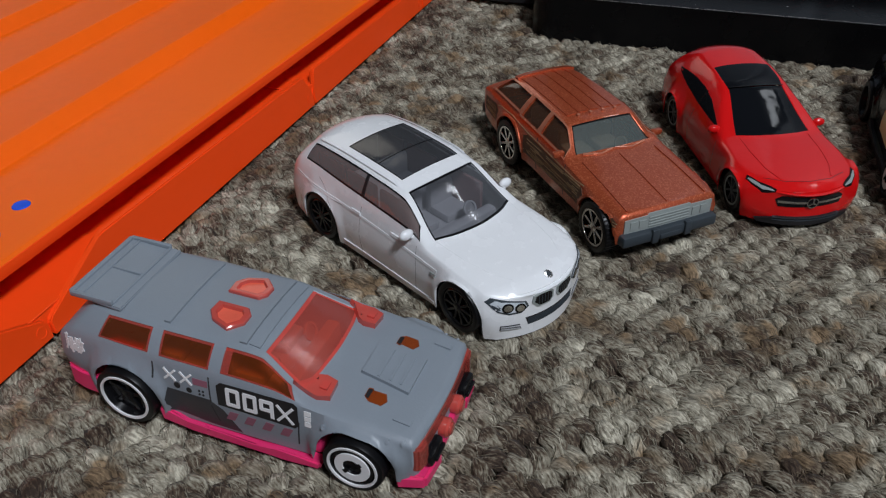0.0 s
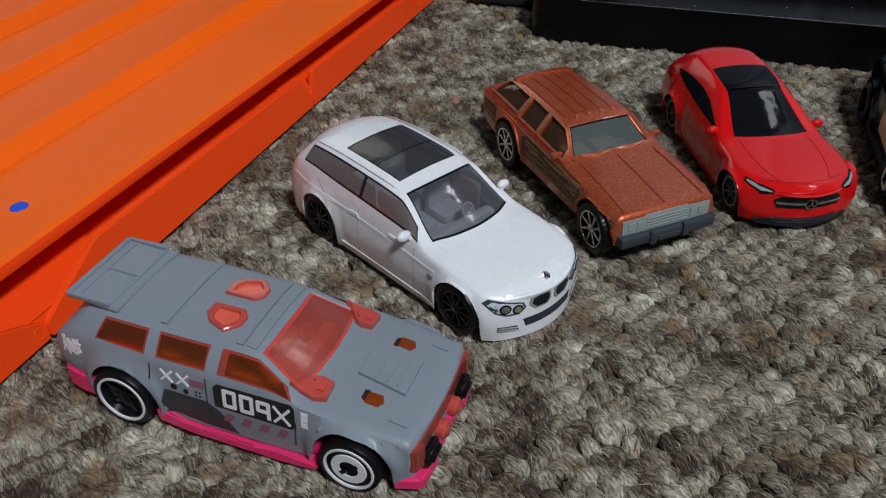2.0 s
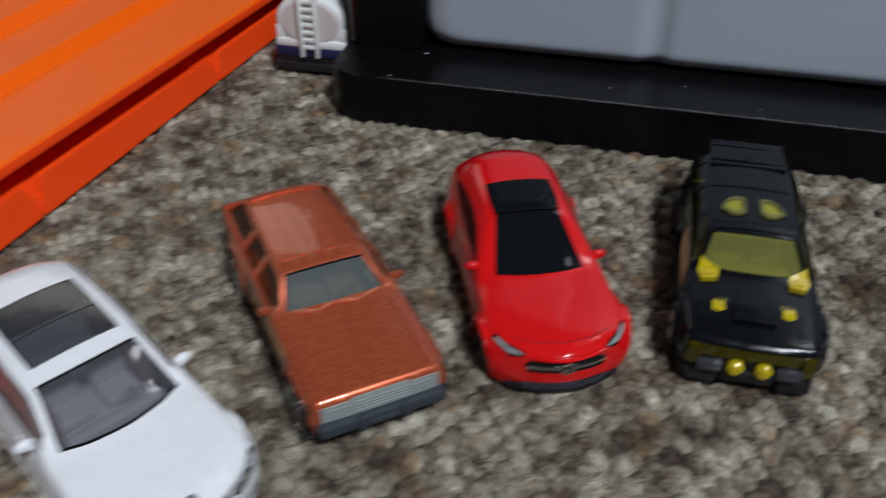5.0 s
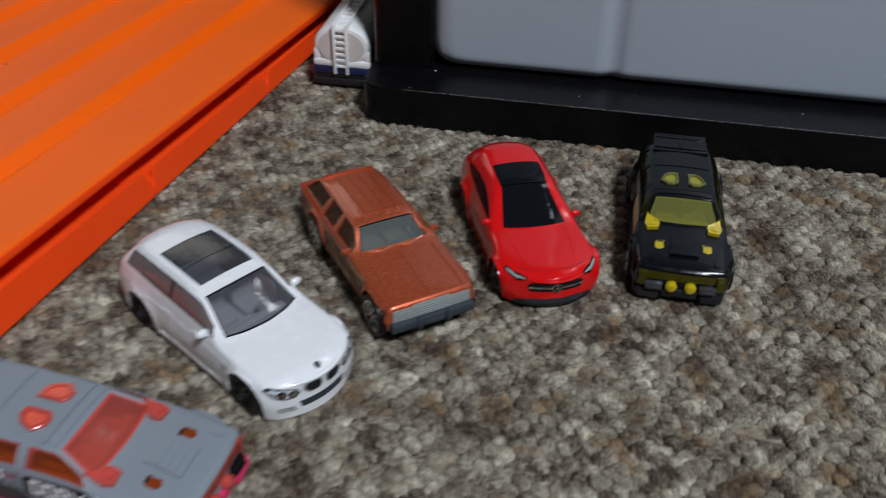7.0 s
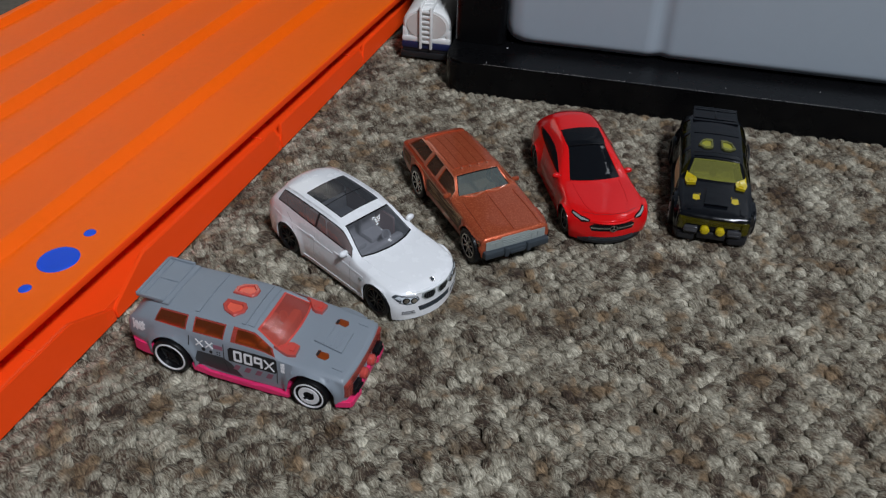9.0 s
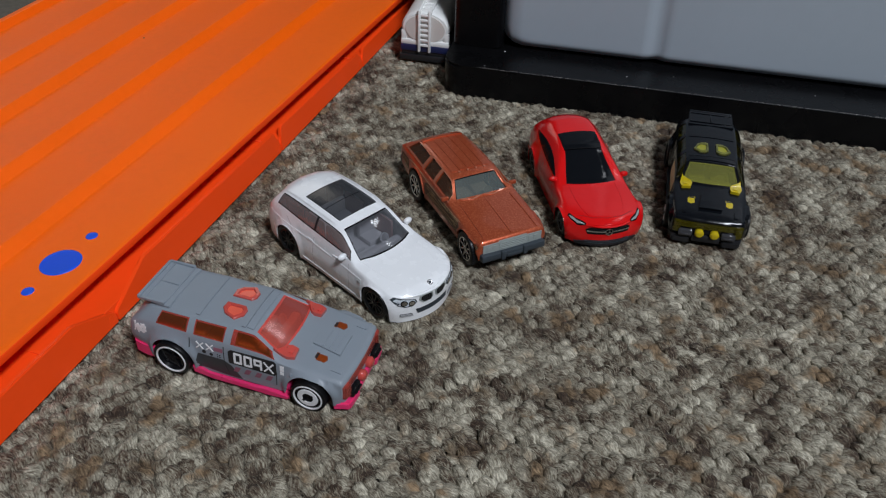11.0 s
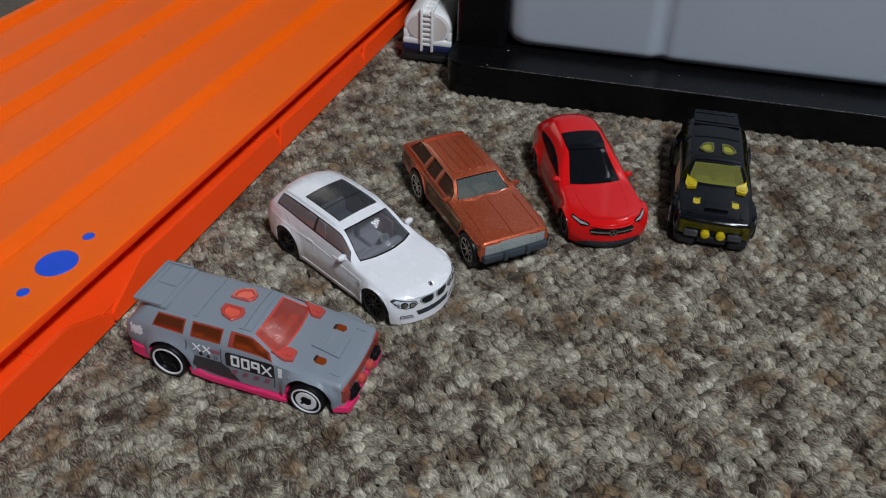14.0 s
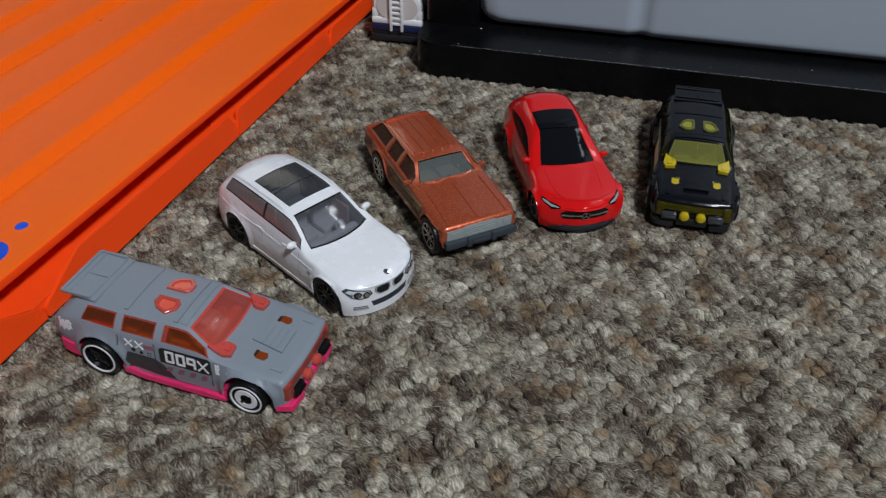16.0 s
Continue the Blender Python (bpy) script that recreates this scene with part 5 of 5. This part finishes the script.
            strip(tree, [(s * (1.5 + 0.75 * k), 8.6), (s * (1.6 + 0.75 * k), 10.8)], "x", 0.14, 0.44, bm)
            part("grille_slat", bm, M_GREY_TRIM, g)
        out = [(s * 6.8, 8.8), (s * 8.4, 7.5), (s * 11.0, 7.6), (s * 13.2, 8.7), (s * 14.6, 10.9), (s * 13.6, 11.7), (s * 11.0, 11.1), (s * 7.4, 10.2)]
        h = part("headlamp", drape(tree, out, "x", 0.16, 0.3, 5), M_GREY_TRIM, car, "dark-edged clear headlamp with two round lenses")
        inner = [(s * 10.6 + (y - s * 10.6) * 0.86, 9.5 + (z - 9.5) * 0.78) for y, z in out]
        part("lamp_glass", drape(tree, inner, "x", 0.22, 0.1, 5), M_LAMP_CLEAR, h)
        for y, z in ((8.7, 8.9), (11.2, 9.4)):
            part("lens", drape(tree, disc(s * y, z, 1.15, 16), "x", 0.30, 0.2, 3), M_BLACK, h)
            part("lens_core", drape(tree, disc(s * y, z, 0.8, 12), "x", 0.38, 0.1, 3), M_CHROME, h)
        out = [(s * 8.2, 3.0), (s * 12.6, 3.6), (s * 12.6, 4.8), (s * 8.6, 4.4)]
        intake = part("side_intake", drape(tree, out, "x", 0.1, 0.3, 3), M_SATIN, car)
        for z in (3.35, 4.0):
            bm = bmesh.new()
            strip(tree, [(s * 8.6, z), (s * 12.4, z + 0.45)], "x", 0.22, 0.3, bm)
            part("intake_bar", bm, M_SILVER, intake)
        bm = bmesh.new()
        drape(tree, rect(12.4, 14.2, 10.2, 10.8), "r" if s < 0 else "l", 0.25, 0.3, 3, bm=bm)
        part("side_repeater", bm, M_LAMP_GREY, car)
        for x in (-13.6, 0.4):
            part("door_handle", drape(tree, rect(x - 1.6, x + 1.6, 13.2, 13.9), "r" if s < 0 else "l", 0.25, 0.2, 3), M_WHITE_CAR, car)
    part("lower_grille", drape(tree, [(-6.6, 3.6), (6.6, 3.6), (7.4, 5.7), (-7.4, 5.7)], "x", 0.1, 0.3, 4), M_SATIN, car)
    for k in range(4):
        bm = bmesh.new()
        strip(tree, [(-6.8, 4.0 + 0.42 * k), (0, 4.0 + 0.42 * k), (6.8, 4.0 + 0.42 * k)], "x", 0.14, 0.22, bm)
        part("lower_grille_bar", bm, M_GREY_TRIM, car)
    b = part("badge", drape(tree, disc(32.2, 0, 0.95, 16), "z", 0.2, 0.2, 3), M_CHROME, car, "round badge")
    part("badge_centre", drape(tree, disc(32.2, 0, 0.5, 12), "z", 0.28, 0.1, 3), M_GREY_TRIM, b)
    for ax in ("r", "l"):
        for a in ([(-12.0, 15.4), (-12.2, 8), (-11.6, 3.0)], [(7.0, 14.2), (7.8, 8), (7.4, 3.0)], [(-28.0, 16.4), (-25.0, 14.4), (-20.4, 8.4)]):
            part("door_line", strip(tree, a, ax, 0.16, 0.02), M_SHUT, car)
    for s in (1, -1):
        part("bonnet_line", strip(tree, [(10, s * 11.4), (18, s * 10.9), (25, s * 9.4), (29, s * 7.2)], "z", 0.3, 0.05), M_WHITE_CAR, car)
    for ax in ("r", "l"):
        part("shoulder_crease", strip(tree, [(-38, 14.2), (-24, 13.6), (-8, 12.8), (8, 11.9), (14, 11.5)], ax, 0.7, 0.09), M_WHITE_CAR, car)
        part("sill_crease", strip(tree, [(-18.5, 3.4), (0, 3.2), (15, 3.0)], ax, 0.5, 0.16), M_WHITE_CAR, car)
    for s in (1, -1):
        bm = bmesh.new()
        L.patch(side[0], side[1], side[2], side[2] + 0.05, -0.12, (s,), 24, 1, bm=bm)
        L.patch(side[0], side[1], side[3] - 0.05, side[3], -0.12, (s,), 24, 1, bm=bm)
        L.patch(side[1] - 0.05, side[1], side[2], side[3], -0.12, (s,), 1, 5, bm=bm)
        L.patch(side[0], side[0] + 0.04, side[2], side[3], -0.12, (s,), 1, 5, bm=bm)
        part("window_edge", bm, M_BLACK, car, "thin black window edge")
        part("window_pillar", L.patch(u(-12.2) - 0.03, u(-12.2) + 0.05, 2.16, 2.80, -0.18, (s,), 1, 5), M_SATIN, car)
    for x in (fx, rx):
        for s in (1, -1):
            wheel(car, x, 16.2, s, 6.1, 4.8, M_TYRE, M_BLACK, "black")
    return car


white_estate()

HATCH = [
    (24.4, 12.6, 1.2, 13.5, 5, 12.8, 9.2, 25.6, 10.2, 10.2, 28.6, 10.7),
    (21.8, 14.6, 1.4, 15.1, 5.9, 14, 10.6, 22.8, 11, 11.3, 25.6, 11.8),
    (12, 15.4, 1.6, 15.9, 6.6, 14.5, 12, 12.4, 11.4, 12.6, 14.2, 13.1),
    (4.6, 15.4, 1.6, 15.8, 7, 14.3, 12.2, 4.2, 11, 13.1, 6.2, 13.7),
    (-3, 15.4, 1.6, 15.8, 7.2, 14.3, 12.7, -10.9, 8.4, 19.8, -10.5, 20.35),
    (-13, 15.4, 1.6, 15.8, 7.4, 14.3, 13.3, -14.6, 8.7, 20.6, -14.6, 21.5),
    (-22, 15.4, 1.7, 15.8, 7.6, 14.2, 13.9, -22, 8.6, 21.3, -22, 22.3),
    (-32, 15.2, 1.9, 15.6, 7.8, 13.8, 14.8, -31, 8.2, 21.4, -31, 22.6),
    (-39.5, 14.2, 2.3, 14.6, 7.8, 12.7, 14.7, -38.5, 7.8, 19.2, -39.3, 20.2),
    (-43.6, 12.8, 2.8, 13.2, 7.4, 11.8, 12.4, -43.4, 8, 13.6, -44.6, 14.2),
    (-44.8, 12, 3.2, 12.4, 7, 11, 10.5, -44.6, 8.2, 10.9, -45.6, 11),
]


def red_hatch():
    car = thing("red_toy_coupe", "glossy red toy coupe estate with black glass roof", "toy car", car_pose(0.09264, 0.21730, -78.45, 0.6, -1.2), "toy cars on the carpet")
    fx, rx = 16.9, -27.0
    L = Loft(HATCH, 0.95, (4.4, 1.0), ((fx, 5.2), (rx, 5.3)), 5.8, 0.9)
    u = L.u_of
    ws = (3.08, u(-21.6, 5), 3.14, 5.0)
    body = part("body", L.build([ws]), M_RED_CAR, car)
    tree = tree_of(body)
    k = 4.02
    part("windscreen", L.patch(ws[0], k, 3.14, 5.0, -0.15, nu=12, nv=10), M_GLASS_DARK, car, "black glass")
    part("glass_roof", L.patch(k + 0.06, ws[1], 3.14, 5.0, 0.0, nu=10, nv=10), M_GLASS_DARK, car, "black glass")
    bm = bmesh.new()
    L.patch(k - 0.02, k + 0.035, 3.14, 5.0, 0.42, nu=2, nv=12, bm=bm)
    L.patch(k + 0.035, k + 0.09, 3.14, 5.0, 0.12, nu=1, nv=12, bm=bm)
    part("roof_bar", bm, M_BLACK, car)
    for s in (1, -1):
        ax = "r" if s < 0 else "l"
        out = [(-0.6, 13.6), (-6, 13.7), (-16, 14.3), (-25, 15.2), (-32.0, 16.3), (-33.4, 16.9), (-29, 17.6), (-23, 18.1), (-17, 18.0), (-11, 17.0), (-6, 15.4)]
        w = part("side_window", drape(tree, out, ax, 0.05, 0.2, 6), M_GLASS_DARK, car, "black glass")
        part("window_pillar", strip(tree, [(-14.4, 14.4), (-15.0, 17.6)], ax, 0.8, 0.12), M_BLACK, w)
    chassis(car, -42, 24, 14.4, 1.8, 8.0, (fx, rx), M_SATIN)
    bm = bmesh.new()
    box(bm, -36, 2, -10, 10, 8, 9.5, 0.4)
    part("interior", bm, M_SEAT_DARK, car)
    mirror_pair(car, -0.6, 14.8, 13.6, M_RED_CAR, tree, 0.95)
    for s in (1, -1):
        out = [(19.8, s * 13.7), (22.8, s * 12.0), (25.0, s * 9.6), (26.2, s * 8.6), (26.6, s * 9.0), (25.0, s * 11.7), (22.6, s * 13.6), (20.6, s * 14.3)]
        h = part("headlamp", drape(tree, out, "z", 0.2, 0.3, 5), M_BLACK, car, "clear tapering headlamp with a dark upper edge")
        out = [(20.8, s * 13.7), (23.3, s * 12.2), (25.4, s * 9.9), (26.2, s * 9.1), (26.3, s * 9.3), (24.9, s * 11.5), (22.5, s * 13.4), (20.9, s * 14.0)]
        part("lamp_core", drape(tree, out, "z", 0.26, 0.1, 4), M_LAMP_GREY, h, "silvery grey lens")
        out = [(s * 8.0, 3.0), (s * 12.6, 3.2), (s * 12.8, 4.6), (s * 10.4, 4.4)]
        part("side_intake", drape(tree, out, "x", 0.08, 0.3, 3), M_RED_CAR, car)
    part("grille", drape(tree, [(-8.8, 8.2), (-8.0, 6.4), (8.0, 6.4), (8.8, 8.2), (7.4, 9.3), (-7.4, 9.3)], "x", 0.12, 0.3, 5), M_BLACK, car, "black grille with a bright bar")
    part("grille_bar", drape(tree, rect(-8.2, 8.2, 7.5, 8.1), "x", 0.4, 0.2, 3), M_CHROME, car)
    b = part("badge", drape(tree, disc(0, 7.8, 1.5, 20), "x", 0.55, 0.3, 3), M_CHROME, car, "round badge")
    part("badge_field", drape(tree, disc(0, 7.8, 1.2, 18), "x", 0.62, 0.1, 3), M_BLACK, b)
    bm = bmesh.new()
    for a in (90, 210, 330):
        strip(tree, [(0, 7.8), (1.15 * math.cos(radians(a)), 7.8 + 1.15 * math.sin(radians(a)))], "x", 0.3, 0.72, bm)
    part("badge_spokes", bm, M_CHROME, b)
    part("lower_lip", drape(tree, [(-11.6, 1.3), (11.6, 1.3), (12.2, 2.2), (7.6, 3.6), (-7.6, 3.6), (-12.2, 2.2)], "x", 0.6, 0.4, 4), M_SATIN, car, "black lower intake and lip")
    for k2 in range(2):
        bm = bmesh.new()
        strip(tree, [(-8.5, 2.7 + 0.7 * k2), (8.5, 2.7 + 0.7 * k2)], "x", 0.2, 0.75, bm)
        part("lip_rib", bm, M_GREY_TRIM, car)
    for ax in ("r", "l"):
        for a in ([(-15.0, 12.4), (-15.2, 8), (-14.6, 3.0)], [(2.0, 11.4), (3.2, 8), (3.0, 3.0)]):
            part("door_line", strip(tree, a, ax, 0.2, 0.02), M_SHUT_RED, car)
    part("bonnet_line", strip(tree, [(22.0, -10.6), (24.6, -6), (25.6, 0), (24.6, 6), (22.0, 10.6)], "z", 0.2, 0.015), M_SHUT_RED, car)
    for s in (1, -1):
        part("bonnet_crease", strip(tree, [(5, s * 9.4), (12, s * 9.3), (19, s * 8.4), (23.6, s * 6.6)], "z", 0.6, 0.14), M_RED_CAR, car)
    for x in (fx, rx):
        for s in (1, -1):
            wheel(car, x, 15.7, s, 5.25, 4.8, M_TYRE, M_LAMP_GREY, "thin_ring")
    return car


red_hatch()

COPPER = [
    (28.8, 12.6, 6, 13, 9, 12.9, 12.1, 28.8, 11.8, 12.8, 29, 13.1),
    (28.2, 13.2, 5.6, 13.8, 9.2, 13.6, 12.6, 28, 12.2, 13.6, 28.2, 13.9),
    (16, 14.2, 5.2, 14.8, 9.6, 14.2, 14, 16, 12.2, 14.9, 16, 15.3),
    (5, 14.2, 5, 14.8, 9.8, 14.2, 14.9, 4.4, 11.8, 15.8, 5.4, 16.2),
    (1, 14.2, 5, 14.8, 9.8, 14.2, 15.4, -3.2, 9.4, 21, -3, 21.5),
    (-5, 14.2, 5, 14.8, 9.8, 14.2, 15.6, -5.6, 9.5, 21.5, -5.6, 22),
    (-18, 14.2, 5, 14.8, 10, 14.2, 15.8, -18, 9.1, 21.7, -18, 22.2),
    (-29, 14.2, 5.2, 14.6, 10.2, 14.1, 15.9, -28, 8.6, 21.5, -28, 22),
    (-37, 13.8, 5.4, 14.2, 10.4, 13.8, 15.7, -33, 8.2, 20.9, -33, 21.4),
    (-43.2, 13, 6, 13.4, 10.4, 13, 14.6, -42.4, 11, 15.7, -42.8, 16),
    (-44.2, 12.6, 6.4, 13, 10.2, 12.8, 13.4, -43.8, 11.4, 14.1, -44.2, 14.2),
]


def arch_band(tree, cx, cz, r0, r1, s, lift, top):
    """A raised lip round a wheel arch on one side of a car, laid on the body."""
    bm = bmesh.new()
    last = None
    for d in range(6, 175, 8):
        row = []
        for r, h in ((r0, -0.3), (r0 + 0.15, lift), (r1 - 0.2, lift), (r1, -0.2)):
            x, z = cx + r * math.cos(radians(d)), min(cz + r * math.sin(radians(d)), top - 0.3 * (r1 - r))
            hit = tree.ray_cast(Vector((x, s * 60, z)), Vector((0, -s, 0)))[0]
            row.append(hit and bm.verts.new((x, hit.y + s * h, z)))
        if last and all(last) and all(row):
            for k in range(3):
                bm.faces.new((last[k], last[k + 1], row[k + 1], row[k]))
        last = row
    bmesh.ops.delete(bm, geom=[v for v in bm.verts if not v.link_faces], context="VERTS")
    bmesh.ops.recalc_face_normals(bm, faces=bm.faces[:])
    return bm


def copper_wagon():
    car = thing("copper_toy_wagon", "metallic copper toy estate car with worn wood-effect sides", "toy car", car_pose(0.04660, 0.20120, -62.5, 0.0, 0.0), "toy cars on the carpet")
    fx, rx = 20.8, -24.6
    L = Loft(COPPER, 0.5, (0.3, 0.3), ((fx, 6.5), (rx, 6.5)), 7.3, 0.35)
    u = L.u_of
    ws = (3.10, 3.94, 3.16, 5.0)
    wins = [(3.36, u(-9.2), 2.16, 2.88), (u(-10.7), u(-19.8), 2.16, 2.88), (u(-21.6), u(-38.0), 2.24, 2.82)]
    body = part("body", L.build([ws] + wins), M_COPPER, car)
    tree = tree_of(body)
    part("windscreen", L.patch(*ws, -0.25, nu=8, nv=10), M_GLASS_CLEAR, car, "cloudy clear windscreen")
    for w in wins:
        for s in (1, -1):
            part("side_window", L.patch(*w, -0.45, (s,), 10, 4), M_GLASS_SIDE, car)
    bm = bmesh.new()
    L.patch(ws[0], ws[1], 3.16, 3.24, -0.1, nu=8, nv=1, bm=bm)
    L.patch(ws[1] - 0.06, ws[1], 3.16, 5.0, -0.1, nu=1, nv=10, bm=bm)
    part("windscreen_edge", bm, M_BLACK, car)
    seats(car, -3, -19, 9.4, 10.0, 17.2, M_SEAT_BROWN)
    chassis(car, -42, 27.5, 13.6, 4.0, 9.0, (fx, rx), M_SATIN, 7.2)
    for k in range(5):
        y = -6.8 + 3.4 * k
        part("roof_rib", strip(tree, [(x, y) for x in (-31, -26, -21, -16, -11, -7)], "z", 2.5, 0.22), M_COPPER, car)
    for k in range(4):
        part("roof_stud", drape(tree, disc(-5.2, -5.4 + 3.6 * k, 0.42, 8), "z", 0.6, 0.2, 2), M_COPPER_GLINT, car)
    part("roof_rack_bar", drape(tree, rect(-33.4, -31.6, -8.6, 8.6), "z", 0.8, 0.4, 3), M_COPPER, car)
    for s in (1, -1):
        part("wiper", strip(tree, [(4.2, s * 9.0), (5.6, s * 4.5), (4.6, s * 0.4)], "z", 0.5, 0.35), M_COPPER_GLINT, car)
        part("bonnet_crease", strip(tree, [(7.0, s * 10.6), (27.4, s * 10.9)], "z", 0.45, 0.3), M_COPPER, car)
    part("bonnet_crease", strip(tree, [(7.0, 0), (17.0, 0), (27.4, 0)], "z", 0.4, 0.25), M_COPPER, car)
    part("windscreen_frame", L.patch(ws[0], ws[1], 3.08, 3.16, 0.14, nu=8, nv=1), M_COPPER, car)
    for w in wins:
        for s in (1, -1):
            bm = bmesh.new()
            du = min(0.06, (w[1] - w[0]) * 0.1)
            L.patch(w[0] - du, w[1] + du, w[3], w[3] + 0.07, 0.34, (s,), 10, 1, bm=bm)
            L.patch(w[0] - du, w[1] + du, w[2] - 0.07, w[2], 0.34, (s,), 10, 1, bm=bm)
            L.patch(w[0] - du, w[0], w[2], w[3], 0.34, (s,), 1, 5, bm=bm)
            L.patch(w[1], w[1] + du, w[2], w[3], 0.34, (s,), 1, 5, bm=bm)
            part("window_frame", bm, M_COPPER_GLINT, car, "copper frame with its edge highlight in the colour")
    g = part("grille", drape(tree, [(-12.2, 8.6), (12.2, 8.6), (12.2, 12.3), (6.2, 12.5), (5.6, 13.0), (-5.6, 13.0), (-6.2, 12.5), (-12.2, 12.3)], "x", 0.3, 0.4, 4), M_LAMP_GREY, car, "pale grey grille and lamps")
    for k in range(4):
        bm = bmesh.new()
        strip(tree, [(-5.6, 9.5 + 0.8 * k), (5.6, 9.5 + 0.8 * k)], "x", 0.2, 0.55, bm)
        part("grille_bar", bm, M_LAMP_GREY, g)
    for s in (1, -1):
        for q in (7.4, 9.8):
            bm = bmesh.new()
            drape(tree, rect(s * q - 0.9, s * q + 0.9, 9.5, 11.6), "x", 0.5, 0.2, 3, bm=bm)
            part("headlamp", bm, M_LAMP_GREY, g)
    bm = bmesh.new()
    box(bm, 27.8, 31.0, -13.2, 13.2, 5.8, 8.7, 0.6)
    for s in (1, -1):
        box(bm, 30.4, 31.6, s * 4.6 - 0.9, s * 4.6 + 0.9, 5.6, 9.3, 0.3)
        box(bm, 22.4 + 5, 29.8, min(s * 12.2, s * 13.3), max(s * 12.2, s * 13.4), 5.8, 8.5, 0.5)
    box(bm, 30.6, 31.2, -3, 3, 6.0, 7.4, 0.2)
    part("front_bumper", bm, M_GREY_TRIM, car, "dark grey bumper with two overriders")
    bm = bmesh.new()
    box(bm, -45.4, -43.0, -13.2, 13.2, 6.2, 9.2, 0.6)
    part("rear_bumper", bm, M_GREY_TRIM, car)
    for s in (1, -1):
        bm = bmesh.new()
        box(bm, 0.6, 2.2, min(s * 13.0, s * 16.2), max(s * 13.0, s * 16.2), 15.4, 17.0, 0.5)
        part("wing_mirror", bm, M_COPPER, car)
        ax = "r" if s < 0 else "l"
        # wood-effect band from tail to nose, broken by the raised arch lips
        rr = random.Random(7)
        bands = ([(-16.0, 7.8), (13.0, 7.8), (14.4, 11.6), (13.0, 13.0), (-14.5, 13.6), (-16.8, 12.6)],
                 [(26.0, 11.6), (27.9, 8.4), (28.3, 11.6), (24.4, 12.9)],
                 [(-41.8, 8.8), (-33.4, 8.8), (-32.6, 12.4), (-34.0, 13.8), (-41.8, 13.0)])
        for band in bands:
            part("wood_panel", drape(tree, band, ax, 0.05, 0.05, 6), M_WOOD, car, "dark wood-effect side panel")
        for tone, count in ((M_TAN, 46), (M_WOOD_LIGHT, 40)):
            bm = bmesh.new()
            for q in range(count):
                lo, hi = ((-16.2, 12.4), (-41.4, -34.0))[q % 4 == 0]
                x0, z = rr.uniform(lo, hi - 2), rr.uniform(8.2, 12.9) if q % 4 else rr.uniform(9.2, 12.8)
                strip(tree, [(x0, z), (min(hi, x0 + rr.uniform(3, 9)), z + rr.uniform(-0.2, 0.2))], ax, rr.uniform(0.1, 0.24), 0.1, bm)
            for q in range(4):
                z = 9.3 + 0.7 * q
                strip(tree, [(26.8, z), (28.1, z)], ax, 0.2, 0.1, bm)
            part("wood_grain", bm, tone, car, "worn wood-effect streaks")
        for cx in (fx, rx):
            part("arch_lip", arch_band(tree, cx, 6.4, 7.35, 8.4, s, 0.32, 12.8 if cx > 0 else 14.4), M_COPPER, car)
        bm = bmesh.new()
        strip(tree, [(-33, 13.8), (-31, 14.5), (-24, 15.0), (-16.4, 14.2), (10, 13.4), (13.8, 13.8)], ax, 0.25, 0.07, bm)
        part("wood_outline", bm, M_TAN, car)
        bm = bmesh.new()
        strip(tree, [(-9.6, 15.2), (-9.8, 10.0), (-9.4, 6.2)], ax, 0.28, 0.04, bm)
        strip(tree, [(4.6, 14.8), (5.2, 10.0), (4.8, 6.2)], ax, 0.28, 0.04, bm)
        part("door_line", bm, M_LINE, car)
    for x in (fx, rx):
        for s in (1, -1):
            wheel(car, x, 15.5, s, 6.35, 4.8, M_TYRE, M_CHROME, "silver")
    return car


copper_wagon()
